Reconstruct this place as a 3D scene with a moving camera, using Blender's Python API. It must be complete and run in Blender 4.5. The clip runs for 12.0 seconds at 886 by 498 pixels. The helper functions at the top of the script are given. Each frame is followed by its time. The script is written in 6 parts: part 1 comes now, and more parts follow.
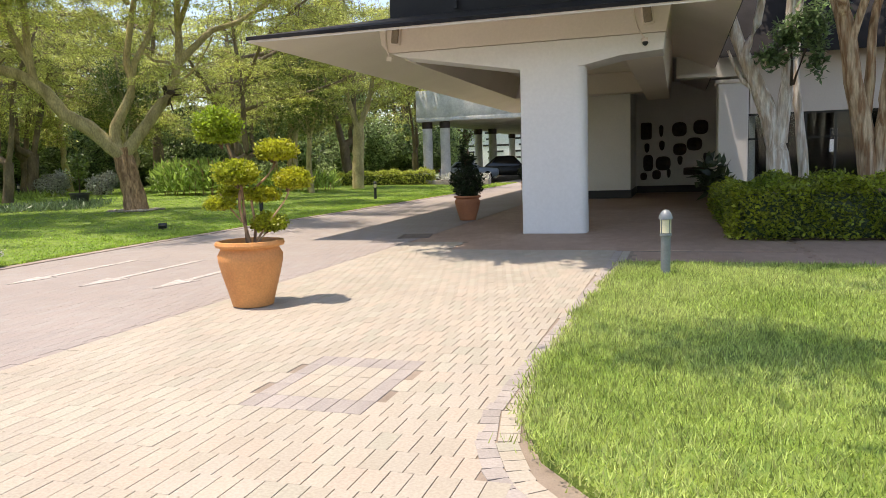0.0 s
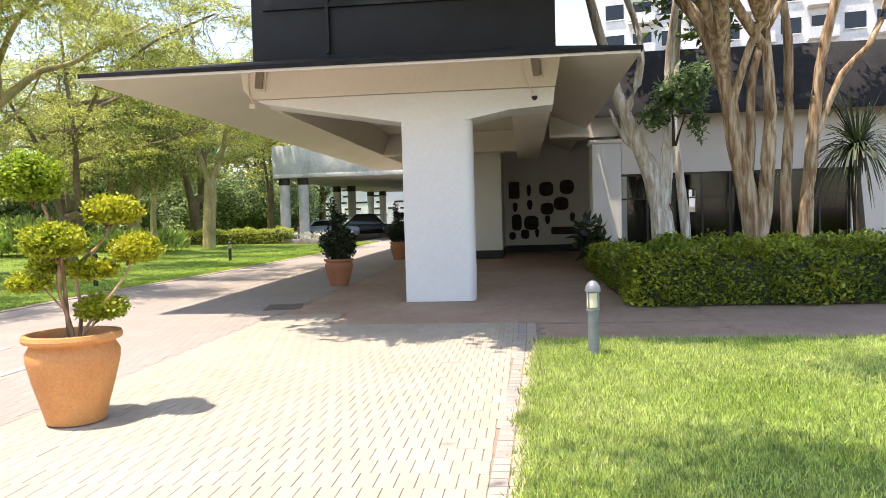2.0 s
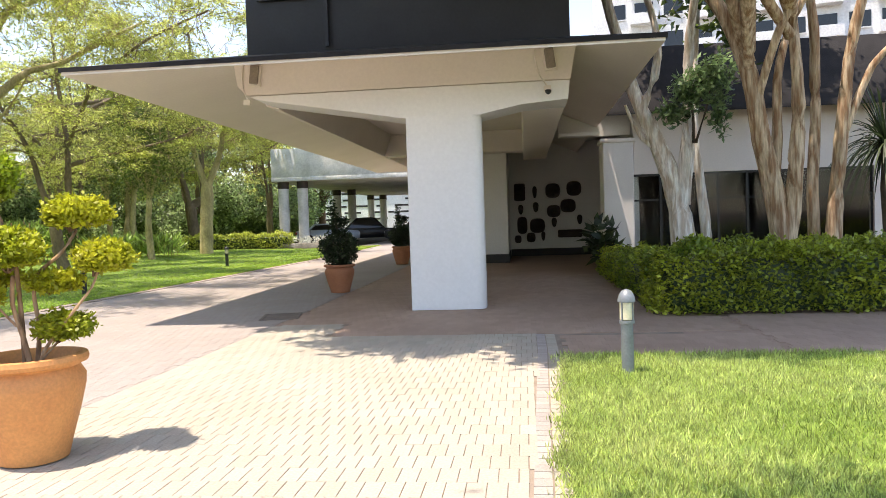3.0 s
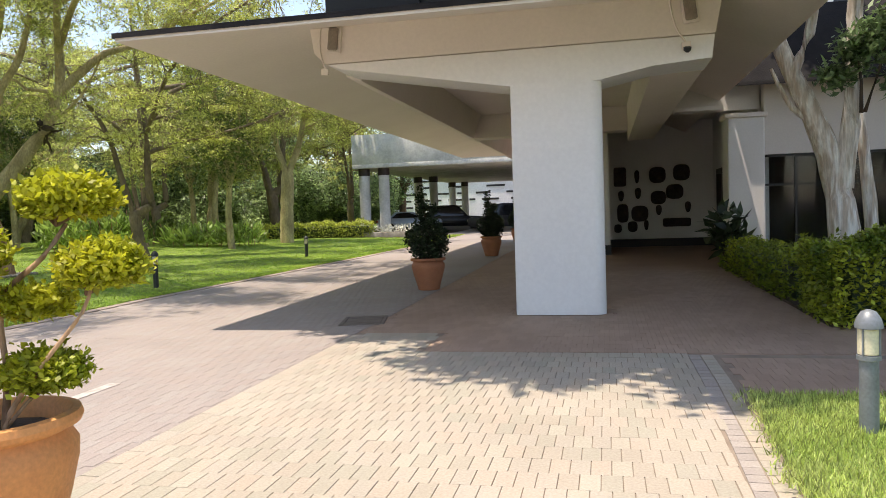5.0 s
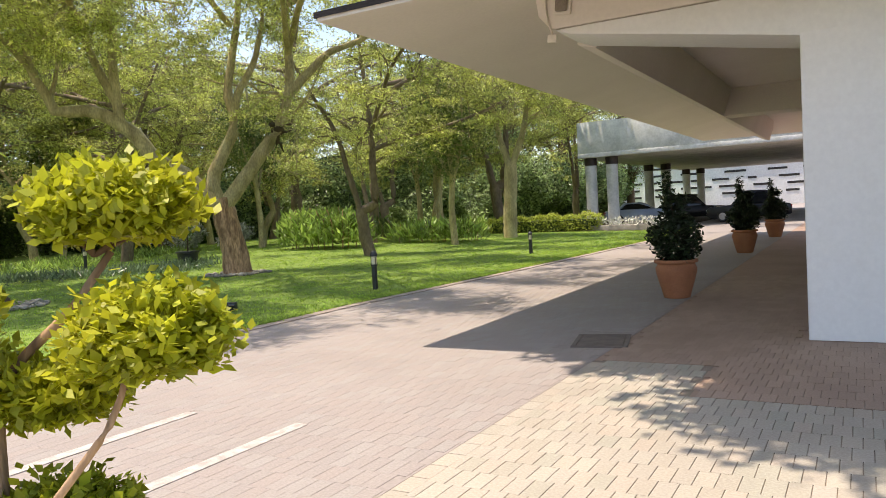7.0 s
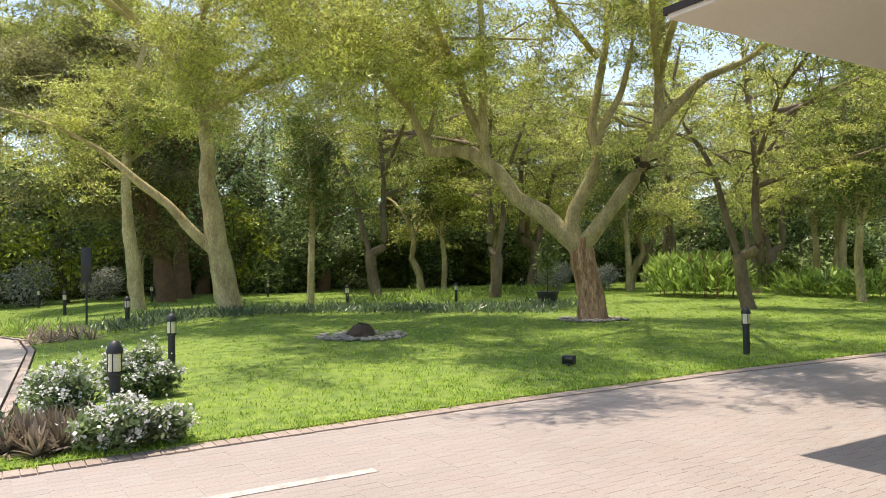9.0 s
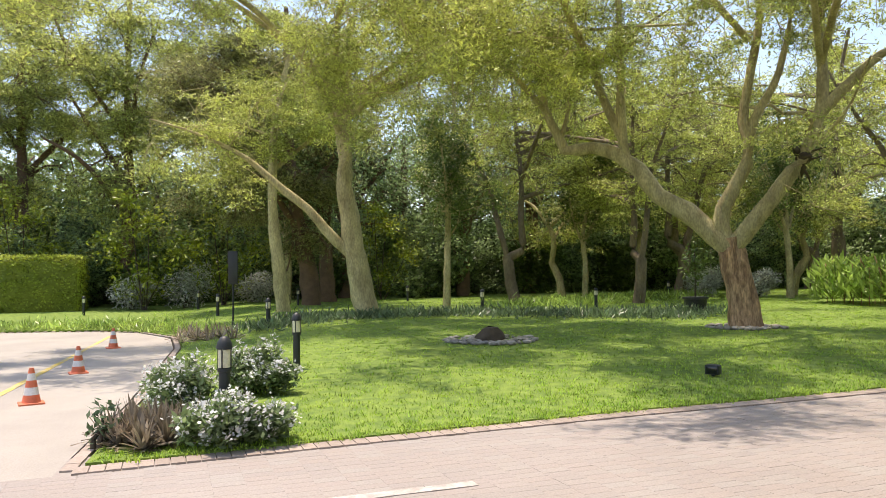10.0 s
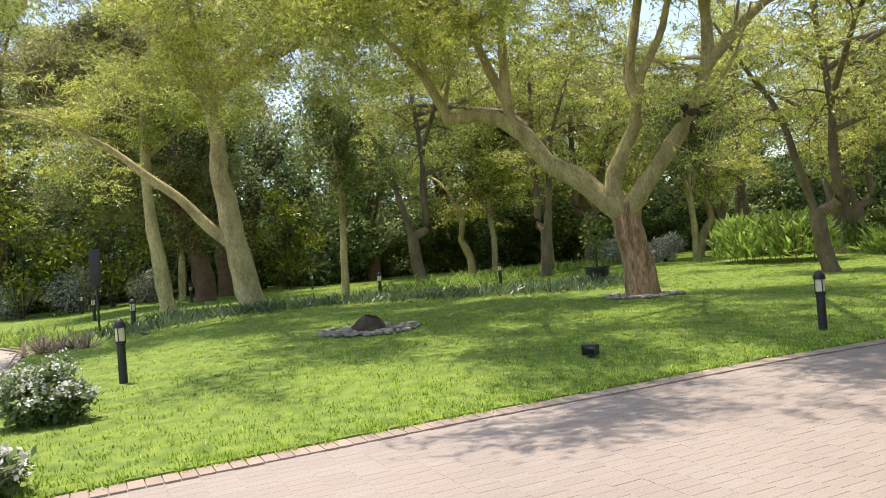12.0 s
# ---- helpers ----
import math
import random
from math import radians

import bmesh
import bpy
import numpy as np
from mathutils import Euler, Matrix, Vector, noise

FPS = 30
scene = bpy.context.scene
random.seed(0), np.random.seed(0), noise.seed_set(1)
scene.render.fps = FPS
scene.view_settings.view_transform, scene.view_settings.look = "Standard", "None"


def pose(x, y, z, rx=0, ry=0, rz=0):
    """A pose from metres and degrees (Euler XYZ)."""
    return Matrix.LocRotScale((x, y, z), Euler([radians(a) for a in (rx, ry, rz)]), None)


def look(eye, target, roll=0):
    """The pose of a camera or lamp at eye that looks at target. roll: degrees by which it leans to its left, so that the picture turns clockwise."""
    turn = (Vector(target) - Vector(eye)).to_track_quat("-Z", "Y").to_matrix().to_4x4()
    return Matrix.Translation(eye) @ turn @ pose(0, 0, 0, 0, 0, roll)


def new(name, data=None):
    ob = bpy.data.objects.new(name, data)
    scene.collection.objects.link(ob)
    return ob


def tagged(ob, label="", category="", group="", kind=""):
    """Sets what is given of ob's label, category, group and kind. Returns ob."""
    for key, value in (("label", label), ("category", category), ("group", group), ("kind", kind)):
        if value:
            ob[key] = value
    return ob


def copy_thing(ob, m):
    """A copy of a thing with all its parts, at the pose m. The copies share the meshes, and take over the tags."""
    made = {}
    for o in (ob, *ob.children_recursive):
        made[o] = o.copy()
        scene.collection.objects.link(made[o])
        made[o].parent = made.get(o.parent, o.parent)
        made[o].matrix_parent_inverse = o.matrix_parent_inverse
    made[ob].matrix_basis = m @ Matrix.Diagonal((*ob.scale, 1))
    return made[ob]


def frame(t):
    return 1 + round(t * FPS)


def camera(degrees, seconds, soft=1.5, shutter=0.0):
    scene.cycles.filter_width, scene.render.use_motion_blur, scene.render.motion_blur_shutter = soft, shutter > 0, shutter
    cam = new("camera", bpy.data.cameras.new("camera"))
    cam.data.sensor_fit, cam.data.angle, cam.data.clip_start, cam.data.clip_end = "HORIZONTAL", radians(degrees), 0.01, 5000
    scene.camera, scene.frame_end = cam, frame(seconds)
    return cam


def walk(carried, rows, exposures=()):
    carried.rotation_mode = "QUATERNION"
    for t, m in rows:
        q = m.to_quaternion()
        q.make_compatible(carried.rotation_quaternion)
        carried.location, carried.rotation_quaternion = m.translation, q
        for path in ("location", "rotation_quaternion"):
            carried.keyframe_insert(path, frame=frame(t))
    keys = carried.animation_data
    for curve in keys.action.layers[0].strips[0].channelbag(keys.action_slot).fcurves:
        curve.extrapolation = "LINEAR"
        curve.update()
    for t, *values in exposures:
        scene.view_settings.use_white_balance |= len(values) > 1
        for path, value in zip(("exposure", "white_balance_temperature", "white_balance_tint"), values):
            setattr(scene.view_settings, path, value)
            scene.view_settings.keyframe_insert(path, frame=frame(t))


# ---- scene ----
cam = camera(61.9, 12.0, soft=0.85)
PATH = [
    (0, (2.063, -3.051, 1.485), (1.457, -1.158, 1.257), -1.8),
    (0.5, (1.852, -2.709, 1.508), (1.354, -0.783, 1.304), -1.7),
    (1, (1.63, -2.309, 1.55), (1.292, -0.344, 1.385), -1.7),
    (1.5, (1.404, -1.943, 1.549), (1.139, 0.036, 1.437), -1.6),
    (2, (1.218, -1.551, 1.563), (0.997, 0.435, 1.477), -1.6),
    (2.5, (1.063, -1.137, 1.546), (0.859, 0.851, 1.467), -1.5),
    (2.7, (1.04, -0.964, 1.551), (0.835, 1.024, 1.476), -1.7),
    (4.5, (0.446, 0.739, 1.521), (0.077, 2.703, 1.419), -1.9),
    (5, (0.295, 1.237, 1.567), (-0.135, 3.187, 1.465), -2.0),
    (5.5, (0.134, 1.665, 1.577), (-0.441, 3.579, 1.484), -1.8),
    (6, (-0.026, 2.136, 1.558), (-0.678, 4.025, 1.478), -2.1),
    (6.5, (-0.24, 2.588, 1.577), (-1.062, 4.409, 1.488), -2.4),
    (6.7, (-0.332, 2.762, 1.602), (-1.237, 4.544, 1.511), -2.6),
    (8.3, (-1.039, 4.129, 1.655), (-2.393, 5.599, 1.591), -3.4),
    (8.5, (-1.152, 4.308, 1.667), (-2.635, 5.65, 1.668), -1.8),
    (9, (-1.325, 4.672, 1.681), (-3.025, 5.724, 1.729), -0.8),
    (9.3, (-1.378, 4.915, 1.652), (-3.167, 5.807, 1.708), -1.0),
    (9.5, (-1.547, 4.958, 1.617), (-3.395, 5.72, 1.688), -0.6),
    (10, (-1.73, 5.255, 1.558), (-3.602, 5.956, 1.63), -0.7),
    (10.5, (-1.926, 5.658, 1.582), (-3.799, 6.354, 1.648), -4.4),
    (11, (-2.178, 6.053, 1.558), (-4.053, 6.748, 1.604), -4.7),
    (11.5, (-2.393, 6.442, 1.525), (-4.24, 7.209, 1.543), -4.5),
    (12, (-2.624, 6.855, 1.54), (-4.422, 7.732, 1.552), -4.4),
]
EXPOSURES = [(t, stops, 7450, 17) for t, stops in ((0, 1.03), (0.6, 1.33), (1.3, 1.53), (2.7, 1.53), (4.3, 1.12), (6.5, 1.1), (8.5, 1.22), (9.3, 1.1), (12, 1.13))]
walk(cam, [(t, look(eye, target, roll)) for t, eye, target, roll in PATH], EXPOSURES)

# ---- world and sun ----
SUN = Vector((-0.94, -0.54, 4.09)).normalized()
world = bpy.data.worlds.new("sky")
scene.world = world
world.use_nodes = True
sky = world.node_tree.nodes.new("ShaderNodeTexSky")
sky.sky_type, sky.sun_disc = "NISHITA", False
sky.sun_elevation = math.asin(SUN.z)
sky.sun_rotation = math.atan2(SUN.x, SUN.y)
sky.air_density, sky.dust_density, sky.ozone_density = 1.0, 0.9, 1.3
background = world.node_tree.nodes["Background"]
background.inputs["Strength"].default_value = 0.15
world.node_tree.links.new(sky.outputs[0], background.inputs["Color"])
sun_data = bpy.data.lights.new("sun", "SUN")
sun_data.energy, sun_data.angle, sun_data.color = 2.75, radians(0.55), (1.0, 0.95, 0.87)
sun = new("sun", sun_data)
sun.matrix_world = look(SUN * 60, (0, 0, 0))


# ---- materials ----
def mat(name, c1, c2=None, big=1.5, fine=40.0, rough=0.75, bump=0.15, metal=0.0, rnd="", amount=0.25, see=0.0, world_space=False, contrast=0.35, grains=0.12, tall=1.0, tints=()):
    """A procedural surface: two colours in large patches, fine grain, relief, and a lighter or darker tone for each object or piece."""
    m = bpy.data.materials.new(name)
    m.use_nodes = True
    nt = m.node_tree
    bsdf = nt.nodes["Principled BSDF"]
    c2 = c2 or [c * 0.75 for c in c1]
    if world_space:
        co = nt.nodes.new("ShaderNodeNewGeometry").outputs["Position"]
    else:
        co = nt.nodes.new("ShaderNodeTexCoord").outputs["Object"]
    if tall != 1.0:
        stretch = nt.nodes.new("ShaderNodeVectorMath")
        stretch.operation, stretch.inputs[1].default_value = "MULTIPLY", (1, 1, tall)
        nt.links.new(co, stretch.inputs[0])
        co = stretch.outputs[0]
    n1, n2 = nt.nodes.new("ShaderNodeTexNoise"), nt.nodes.new("ShaderNodeTexNoise")
    n1.inputs["Scale"].default_value, n1.inputs["Detail"].default_value = big, 5
    n2.inputs["Scale"].default_value, n2.inputs["Detail"].default_value = fine, 3
    nt.links.new(co, n1.inputs["Vector"]), nt.links.new(co, n2.inputs["Vector"])
    ramp = nt.nodes.new("ShaderNodeValToRGB")
    ramp.color_ramp.elements[0].position, ramp.color_ramp.elements[1].position = 0.5 - contrast / 2, 0.5 + contrast / 2
    ramp.color_ramp.elements[0].color, ramp.color_ramp.elements[1].color = (*c2, 1), (*c1, 1)
    nt.links.new(n1.outputs["Fac"], ramp.inputs["Fac"])
    grain = nt.nodes.new("ShaderNodeMapRange")
    grain.inputs["From Min"].default_value, grain.inputs["From Max"].default_value = 0.3, 0.7
    grain.inputs["To Min"].default_value, grain.inputs["To Max"].default_value = 1 - grains, 1 + grains * 0.8
    nt.links.new(n2.outputs["Fac"], grain.inputs["Value"])
    value = grain.outputs["Result"]
    if rnd:
        src = nt.nodes.new("ShaderNodeObjectInfo").outputs["Random"] if rnd == "object" else nt.nodes.new("ShaderNodeNewGeometry").outputs["Random Per Island"]
        tone = nt.nodes.new("ShaderNodeMapRange")
        tone.inputs["To Min"].default_value, tone.inputs["To Max"].default_value = 1 - amount, 1 + amount
        nt.links.new(src, tone.inputs["Value"])
        mul = nt.nodes.new("ShaderNodeMath")
        mul.operation = "MULTIPLY"
        nt.links.new(value, mul.inputs[0]), nt.links.new(tone.outputs["Result"], mul.inputs[1])
        value = mul.outputs[0]
    scale = nt.nodes.new("ShaderNodeVectorMath")
    scale.operation = "SCALE"
    nt.links.new(ramp.outputs["Color"], scale.inputs[0]), nt.links.new(value, scale.inputs["Scale"])
    if tints:
        pick = nt.nodes.new("ShaderNodeValToRGB")
        for k, tint in enumerate(tints):
            e = pick.color_ramp.elements[k] if k < 2 else pick.color_ramp.elements.new(k / (len(tints) - 1))
            e.position, e.color = k / (len(tints) - 1), (*tint, 1)
        hue = nt.nodes.new("ShaderNodeVectorMath")
        hue.operation = "MULTIPLY"
        nt.links.new(src, pick.inputs["Fac"])
        nt.links.new(scale.outputs[0], hue.inputs[0]), nt.links.new(pick.outputs["Color"], hue.inputs[1])
        scale = hue
    nt.links.new(scale.outputs[0], bsdf.inputs["Base Color"])
    bsdf.inputs["Roughness"].default_value, bsdf.inputs["Metallic"].default_value = rough, metal
    if bump:
        b = nt.nodes.new("ShaderNodeBump")
        b.inputs["Strength"].default_value, b.inputs["Distance"].default_value = bump, 0.02
        nt.links.new(n2.outputs["Fac"], b.inputs["Height"]), nt.links.new(b.outputs[0], bsdf.inputs["Normal"])
    if see:
        t = nt.nodes.new("ShaderNodeBsdfTranslucent")
        mix = nt.nodes.new("ShaderNodeMixShader")
        mix.inputs["Fac"].default_value = see
        nt.links.new(scale.outputs[0], t.inputs["Color"])
        nt.links.new(bsdf.outputs[0], mix.inputs[1]), nt.links.new(t.outputs[0], mix.inputs[2])
        nt.links.new(mix.outputs[0], nt.nodes["Material Output"].inputs["Surface"])
    return m


def leaf_mat(name, c1, c2, see=0.4, amount=0.35, rough=0.5):
    return mat(name, c1, c2, big=0.8, fine=6, rough=rough, bump=0, rnd="island", amount=amount, see=see)


def glass_mat(name, colour, rough=0.02):
    m = bpy.data.materials.new(name)
    m.use_nodes = True
    b = m.node_tree.nodes["Principled BSDF"]
    b.inputs["Base Color"].default_value, b.inputs["Roughness"].default_value = (*colour, 1), rough
    b.inputs["Transmission Weight"].default_value, b.inputs["IOR"].default_value = 1.0, 1.3
    return m


M = {
    "paver": mat("cream_paver", (0.412, 0.376, 0.312), (0.363, 0.33, 0.272), 0.9, 55, 0.85, 0.12, rnd="object", amount=0.06, world_space=True, tints=((0.96, 1.0, 0.97), (1.0, 0.97, 0.94), (1.0, 1.0, 1.0), (1.02, 0.96, 0.93), (0.97, 1.0, 0.98))),
    "paver_rest": mat("cream_paver_field", (0.412, 0.376, 0.312), (0.363, 0.33, 0.272), 0.9, 55, 0.85, 0.12, rnd="island", amount=0.06, world_space=True, tints=((0.96, 1.0, 0.97), (1.0, 0.97, 0.94), (1.0, 1.0, 1.0), (1.02, 0.96, 0.93), (0.97, 1.0, 0.98))),
    "road_brick": mat("pink_road_brick", (0.333, 0.30, 0.275), (0.30, 0.268, 0.244), 0.6, 55, 0.85, 0.12, rnd="island", amount=0.04, world_space=True, tints=((1.0, 1.0, 1.0), (1.015, 0.98, 0.965), (0.98, 1.0, 1.0))),
    "road_far": mat("pink_road_far", (0.326, 0.288, 0.261), (0.286, 0.25, 0.225), 0.5, 22, 0.88, 0.2, world_space=True),
    # brown of the walk; before the canopy it also paints tree shade
    "brown_shade_brick": mat("brown_shade_walk_brick", (0.40, 0.285, 0.212), (0.325, 0.228, 0.17), 0.6, 55, 0.75, 0.2, rnd="island", amount=0.07, world_space=True),
    "brown_far": mat("brown_walk_far", (0.36, 0.245, 0.18), (0.29, 0.195, 0.145), 0.6, 20, 0.7, 0.3, world_space=True),
    "cobble": mat("blue_grey_cobble", (0.375, 0.335, 0.30), (0.31, 0.28, 0.255), 3, 60, 0.85, 0.3, rnd="object", amount=0.1, world_space=True),
    "joint": mat("brown_joint_sand", (0.31, 0.25, 0.195), (0.22, 0.175, 0.135), 3, 120, 0.95, 0.3, world_space=True),
    "concrete": mat("pale_drive_concrete", (0.40, 0.365, 0.32), (0.33, 0.30, 0.265), 0.8, 70, 0.9, 0.2, world_space=True),
    "soil": mat("dark_soil", (0.09, 0.06, 0.04), (0.05, 0.035, 0.025), 4, 60, 0.95, 0.5, world_space=True),
    "turf": mat("turf", (0.21, 0.30, 0.045), (0.10, 0.175, 0.025), 5.0, 90, 0.9, 0.6, world_space=True),
    "blade": leaf_mat("grass_blade", (0.46, 0.61, 0.09), (0.22, 0.395, 0.045), 0.36, 0.65),
    "pale_blade": leaf_mat("pale_coarse_grass_blade", (0.57, 0.64, 0.23), (0.34, 0.45, 0.105), 0.45, 0.6),
    "white_wall": mat("white_painted_plaster", (0.80, 0.78, 0.74), (0.74, 0.72, 0.68), 0.8, 25, 0.75, 0.05, world_space=True, grains=0.03),
    "column": mat("white_painted_column", (0.84, 0.83, 0.80), (0.80, 0.79, 0.76), 0.6, 18, 0.6, 0.03, world_space=True, grains=0.03),
    "beige": mat("cream_painted_concrete", (0.80, 0.73, 0.65), (0.75, 0.68, 0.60), 0.7, 22, 0.7, 0.04, world_space=True, grains=0.03),
    "black_wall": mat("black_painted_wall", (0.022, 0.023, 0.027), (0.014, 0.014, 0.017), 1.2, 18, 0.55, 0.15, world_space=True),
    "roof": mat("dark_slate_roof", (0.022, 0.02, 0.021), (0.01, 0.009, 0.01), 2.5, 30, 0.9, 0.4, world_space=True),
    "plinth": mat("dark_plinth_paint", (0.03, 0.026, 0.024), (0.02, 0.018, 0.017), 2, 40, 0.6, 0.1, world_space=True),
    # wood of doors and collars; also the painted gloom of the room
    "dark_wood_and_room_shade": mat("dark_stained_wood_and_room_shade", (0.05, 0.03, 0.02), (0.025, 0.016, 0.012), 3, 50, 0.5, 0.2),
    "relief": mat("dark_carved_relief", (0.055, 0.03, 0.022), (0.03, 0.018, 0.014), 6, 60, 0.7, 0.5),
    "glass": glass_mat("window_glass", (0.8, 0.85, 0.85)),
    "frame": mat("black_window_frame", (0.02, 0.02, 0.02), None, 3, 40, 0.4, 0.05),
    "terracotta": mat("terracotta_glaze", (0.66, 0.30, 0.10), (0.56, 0.23, 0.075), 3, 45, 0.6, 0.15),
    "old_pot": mat("worn_terracotta", (0.42, 0.17, 0.08), (0.34, 0.13, 0.06), 3, 45, 0.75, 0.2),
    "fever_bark": mat("pale_green_yellow_bark", (0.57, 0.49, 0.26), (0.33, 0.27, 0.135), 3.4, 26, 0.85, 0.8, tall=0.4, grains=0.3),
    "brown_bark": mat("brown_rough_bark", (0.20, 0.12, 0.07), (0.13, 0.08, 0.05), 3, 18, 0.9, 0.8),
    "red_bark": mat("reddish_brown_bark", (0.52, 0.33, 0.19), (0.26, 0.15, 0.085), 6, 24, 0.9, 1.0, tall=0.3, grains=0.35, contrast=0.25),
    "dark_bark": mat("dark_bark", (0.11, 0.08, 0.055), (0.06, 0.045, 0.03), 3, 18, 0.9, 0.8),
    "pale_bark": mat("pale_peeling_bark", (0.64, 0.50, 0.34), (0.30, 0.17, 0.09), 13.0, 34, 0.85, 1.0, contrast=0.22, tall=0.13, grains=0.25),
    "white_bark": mat("white_papery_bark", (0.87, 0.84, 0.78), (0.55, 0.45, 0.35), 12.0, 34, 0.85, 1.0, contrast=0.22, tall=0.15, grains=0.2),
    "fever_leaf": leaf_mat("feathery_yellow_green_leaf", (0.66, 0.70, 0.19), (0.32, 0.36, 0.10), 0.34, 0.6, 0.45),
    # olive leaf darkened to imitate a backlit, self-shaded crown
    "shade_leaf": leaf_mat("shaded_olive_hanging_leaf", (0.36, 0.36, 0.13), (0.16, 0.17, 0.065), 0.4, 0.6, 0.5),
    "crooked_bark": mat("grey_brown_crooked_bark", (0.26, 0.20, 0.13), (0.14, 0.105, 0.07), 3, 20, 0.9, 0.8, tall=0.4, grains=0.25),
    "mid_leaf": leaf_mat("mid_green_leaf", (0.16, 0.23, 0.05), (0.08, 0.13, 0.03), 0.4, 0.55, 0.38),
    "dark_leaf": leaf_mat("dark_green_leaf", (0.36, 0.46, 0.20), (0.15, 0.23, 0.09), 0.5, 0.8, 0.4),
    "grey_leaf": leaf_mat("blue_green_leaf", (0.16, 0.24, 0.12), (0.08, 0.13, 0.065), 0.35, 0.5, 0.38),
    "creeper_leaf": leaf_mat("fresh_creeper_leaf", (0.26, 0.38, 0.17), (0.10, 0.17, 0.07), 0.4, 0.6, 0.4),
    "gold_leaf": leaf_mat("golden_green_leaf", (0.55, 0.52, 0.035), (0.30, 0.38, 0.03), 0.45, 0.4),
    "pad_leaf": leaf_mat("fresh_green_pad_leaf", (0.42, 0.50, 0.04), (0.20, 0.33, 0.025), 0.45, 0.5),
    "hedge_leaf": leaf_mat("bright_hedge_leaf", (0.42, 0.46, 0.05), (0.14, 0.22, 0.025), 0.4, 0.6, 0.38),
    "canna_leaf": leaf_mat("broad_green_blade_leaf", (0.42, 0.56, 0.14), (0.20, 0.32, 0.065), 0.45, 0.5, 0.33),
    # leaf of the dark topiaries; also paints the shade inside the clipped hedges
    "topiary_and_hedge_shade": leaf_mat("dark_topiary_leaf_and_hedge_shade", (0.03, 0.055, 0.02), (0.015, 0.03, 0.012), 0.2, 0.5),
    "purple_leaf": leaf_mat("purple_brown_leaf", (0.36, 0.29, 0.22), (0.18, 0.15, 0.10), 0.25, 0.6),
    "petal": leaf_mat("white_petal", (0.80, 0.80, 0.78), (0.70, 0.70, 0.70), 0.3, 0.1),
    "palm_leaf": leaf_mat("dark_palm_leaf", (0.06, 0.09, 0.036), (0.03, 0.045, 0.02), 0.3, 0.5),
    "grey_metal": mat("blue_grey_metal", (0.23, 0.26, 0.28), (0.18, 0.20, 0.22), 4, 50, 0.45, 0.05, metal=0.2),
    "dark_metal": mat("dark_painted_metal", (0.025, 0.03, 0.03), (0.018, 0.02, 0.02), 5, 50, 0.5, 0.05),
    "lens": mat("cream_lamp_lens", (0.78, 0.72, 0.52), (0.72, 0.65, 0.45), 8, 60, 0.3, 0.02),
    "cone": mat("orange_cone_plastic", (0.74, 0.19, 0.09), (0.62, 0.15, 0.07), 6, 60, 0.6, 0.05),
    "band": mat("white_reflective_band", (0.75, 0.73, 0.70), (0.65, 0.63, 0.60), 6, 60, 0.4, 0.02),
    "road_paint": mat("worn_white_road_paint", (0.53, 0.50, 0.465), (0.37, 0.325, 0.29), 9, 70, 0.8, 0.2, world_space=True, contrast=0.3),
    "yellow_paint": mat("worn_yellow_road_paint", (0.68, 0.50, 0.10), (0.48, 0.40, 0.22), 4, 60, 0.8, 0.2, world_space=True, contrast=0.2),
    "stone": mat("pale_stone_chip", (0.36, 0.33, 0.29), (0.24, 0.22, 0.19), 6, 60, 0.9, 0.4, rnd="island", amount=0.3),
    "car_blue": mat("silver_blue_car_paint", (0.36, 0.43, 0.52), None, 1, 30, 0.3, 0.0, metal=0.3),
    "car_grey": mat("dark_grey_car_paint", (0.03, 0.03, 0.032), None, 1, 30, 0.25, 0.0, metal=0.4),
    "tyre": mat("black_tyre_rubber", (0.015, 0.015, 0.015), None, 5, 60, 0.8, 0.1),
    "chrome": mat("dull_wheel_alloy", (0.45, 0.45, 0.46), None, 5, 60, 0.35, 0.0, metal=0.9),
    "tinted": mat("dark_tinted_glass", (0.012, 0.014, 0.016), None, 2, 40, 0.05, 0.0),
    "lamp_clear": mat("clear_lamp_plastic", (0.6, 0.6, 0.58), None, 4, 40, 0.15, 0.0),
    "lamp_red": mat("red_lamp_plastic", (0.35, 0.02, 0.02), None, 4, 40, 0.2, 0.0),
    "far_white": mat("far_white_facade", (0.78, 0.78, 0.76), (0.66, 0.66, 0.64), 0.4, 6, 0.8, 0.0, world_space=True),
    "stained": mat("stained_pale_concrete", (0.66, 0.67, 0.64), (0.50, 0.52, 0.49), 1.3, 9, 0.85, 0.1, world_space=True, contrast=0.3),
    "lime_leaf": leaf_mat("lime_hedge_leaf", (0.50, 0.55, 0.10), (0.30, 0.37, 0.06), 0.45, 0.5),
    "grate": mat("worn_iron_cover", (0.19, 0.155, 0.13), (0.13, 0.105, 0.09), 6, 60, 0.8, 0.3),
    "silver_leaf": leaf_mat("silver_green_leaf", (0.70, 0.70, 0.64), (0.42, 0.45, 0.38), 0.35, 0.45),
    "dusty_lens": mat("dusty_lamp_lens", (0.30, 0.25, 0.19), (0.22, 0.18, 0.14), 8, 60, 0.4, 0.02),
    "bush_leaf": leaf_mat("grey_green_bush_leaf", (0.26, 0.35, 0.15), (0.13, 0.19, 0.08), 0.4, 0.5),
    "kerb_brick": mat("weathered_kerb_brick", (0.40, 0.33, 0.28), (0.31, 0.25, 0.21), 0.9, 40, 0.85, 0.3, rnd="island", amount=0.1, world_space=True),
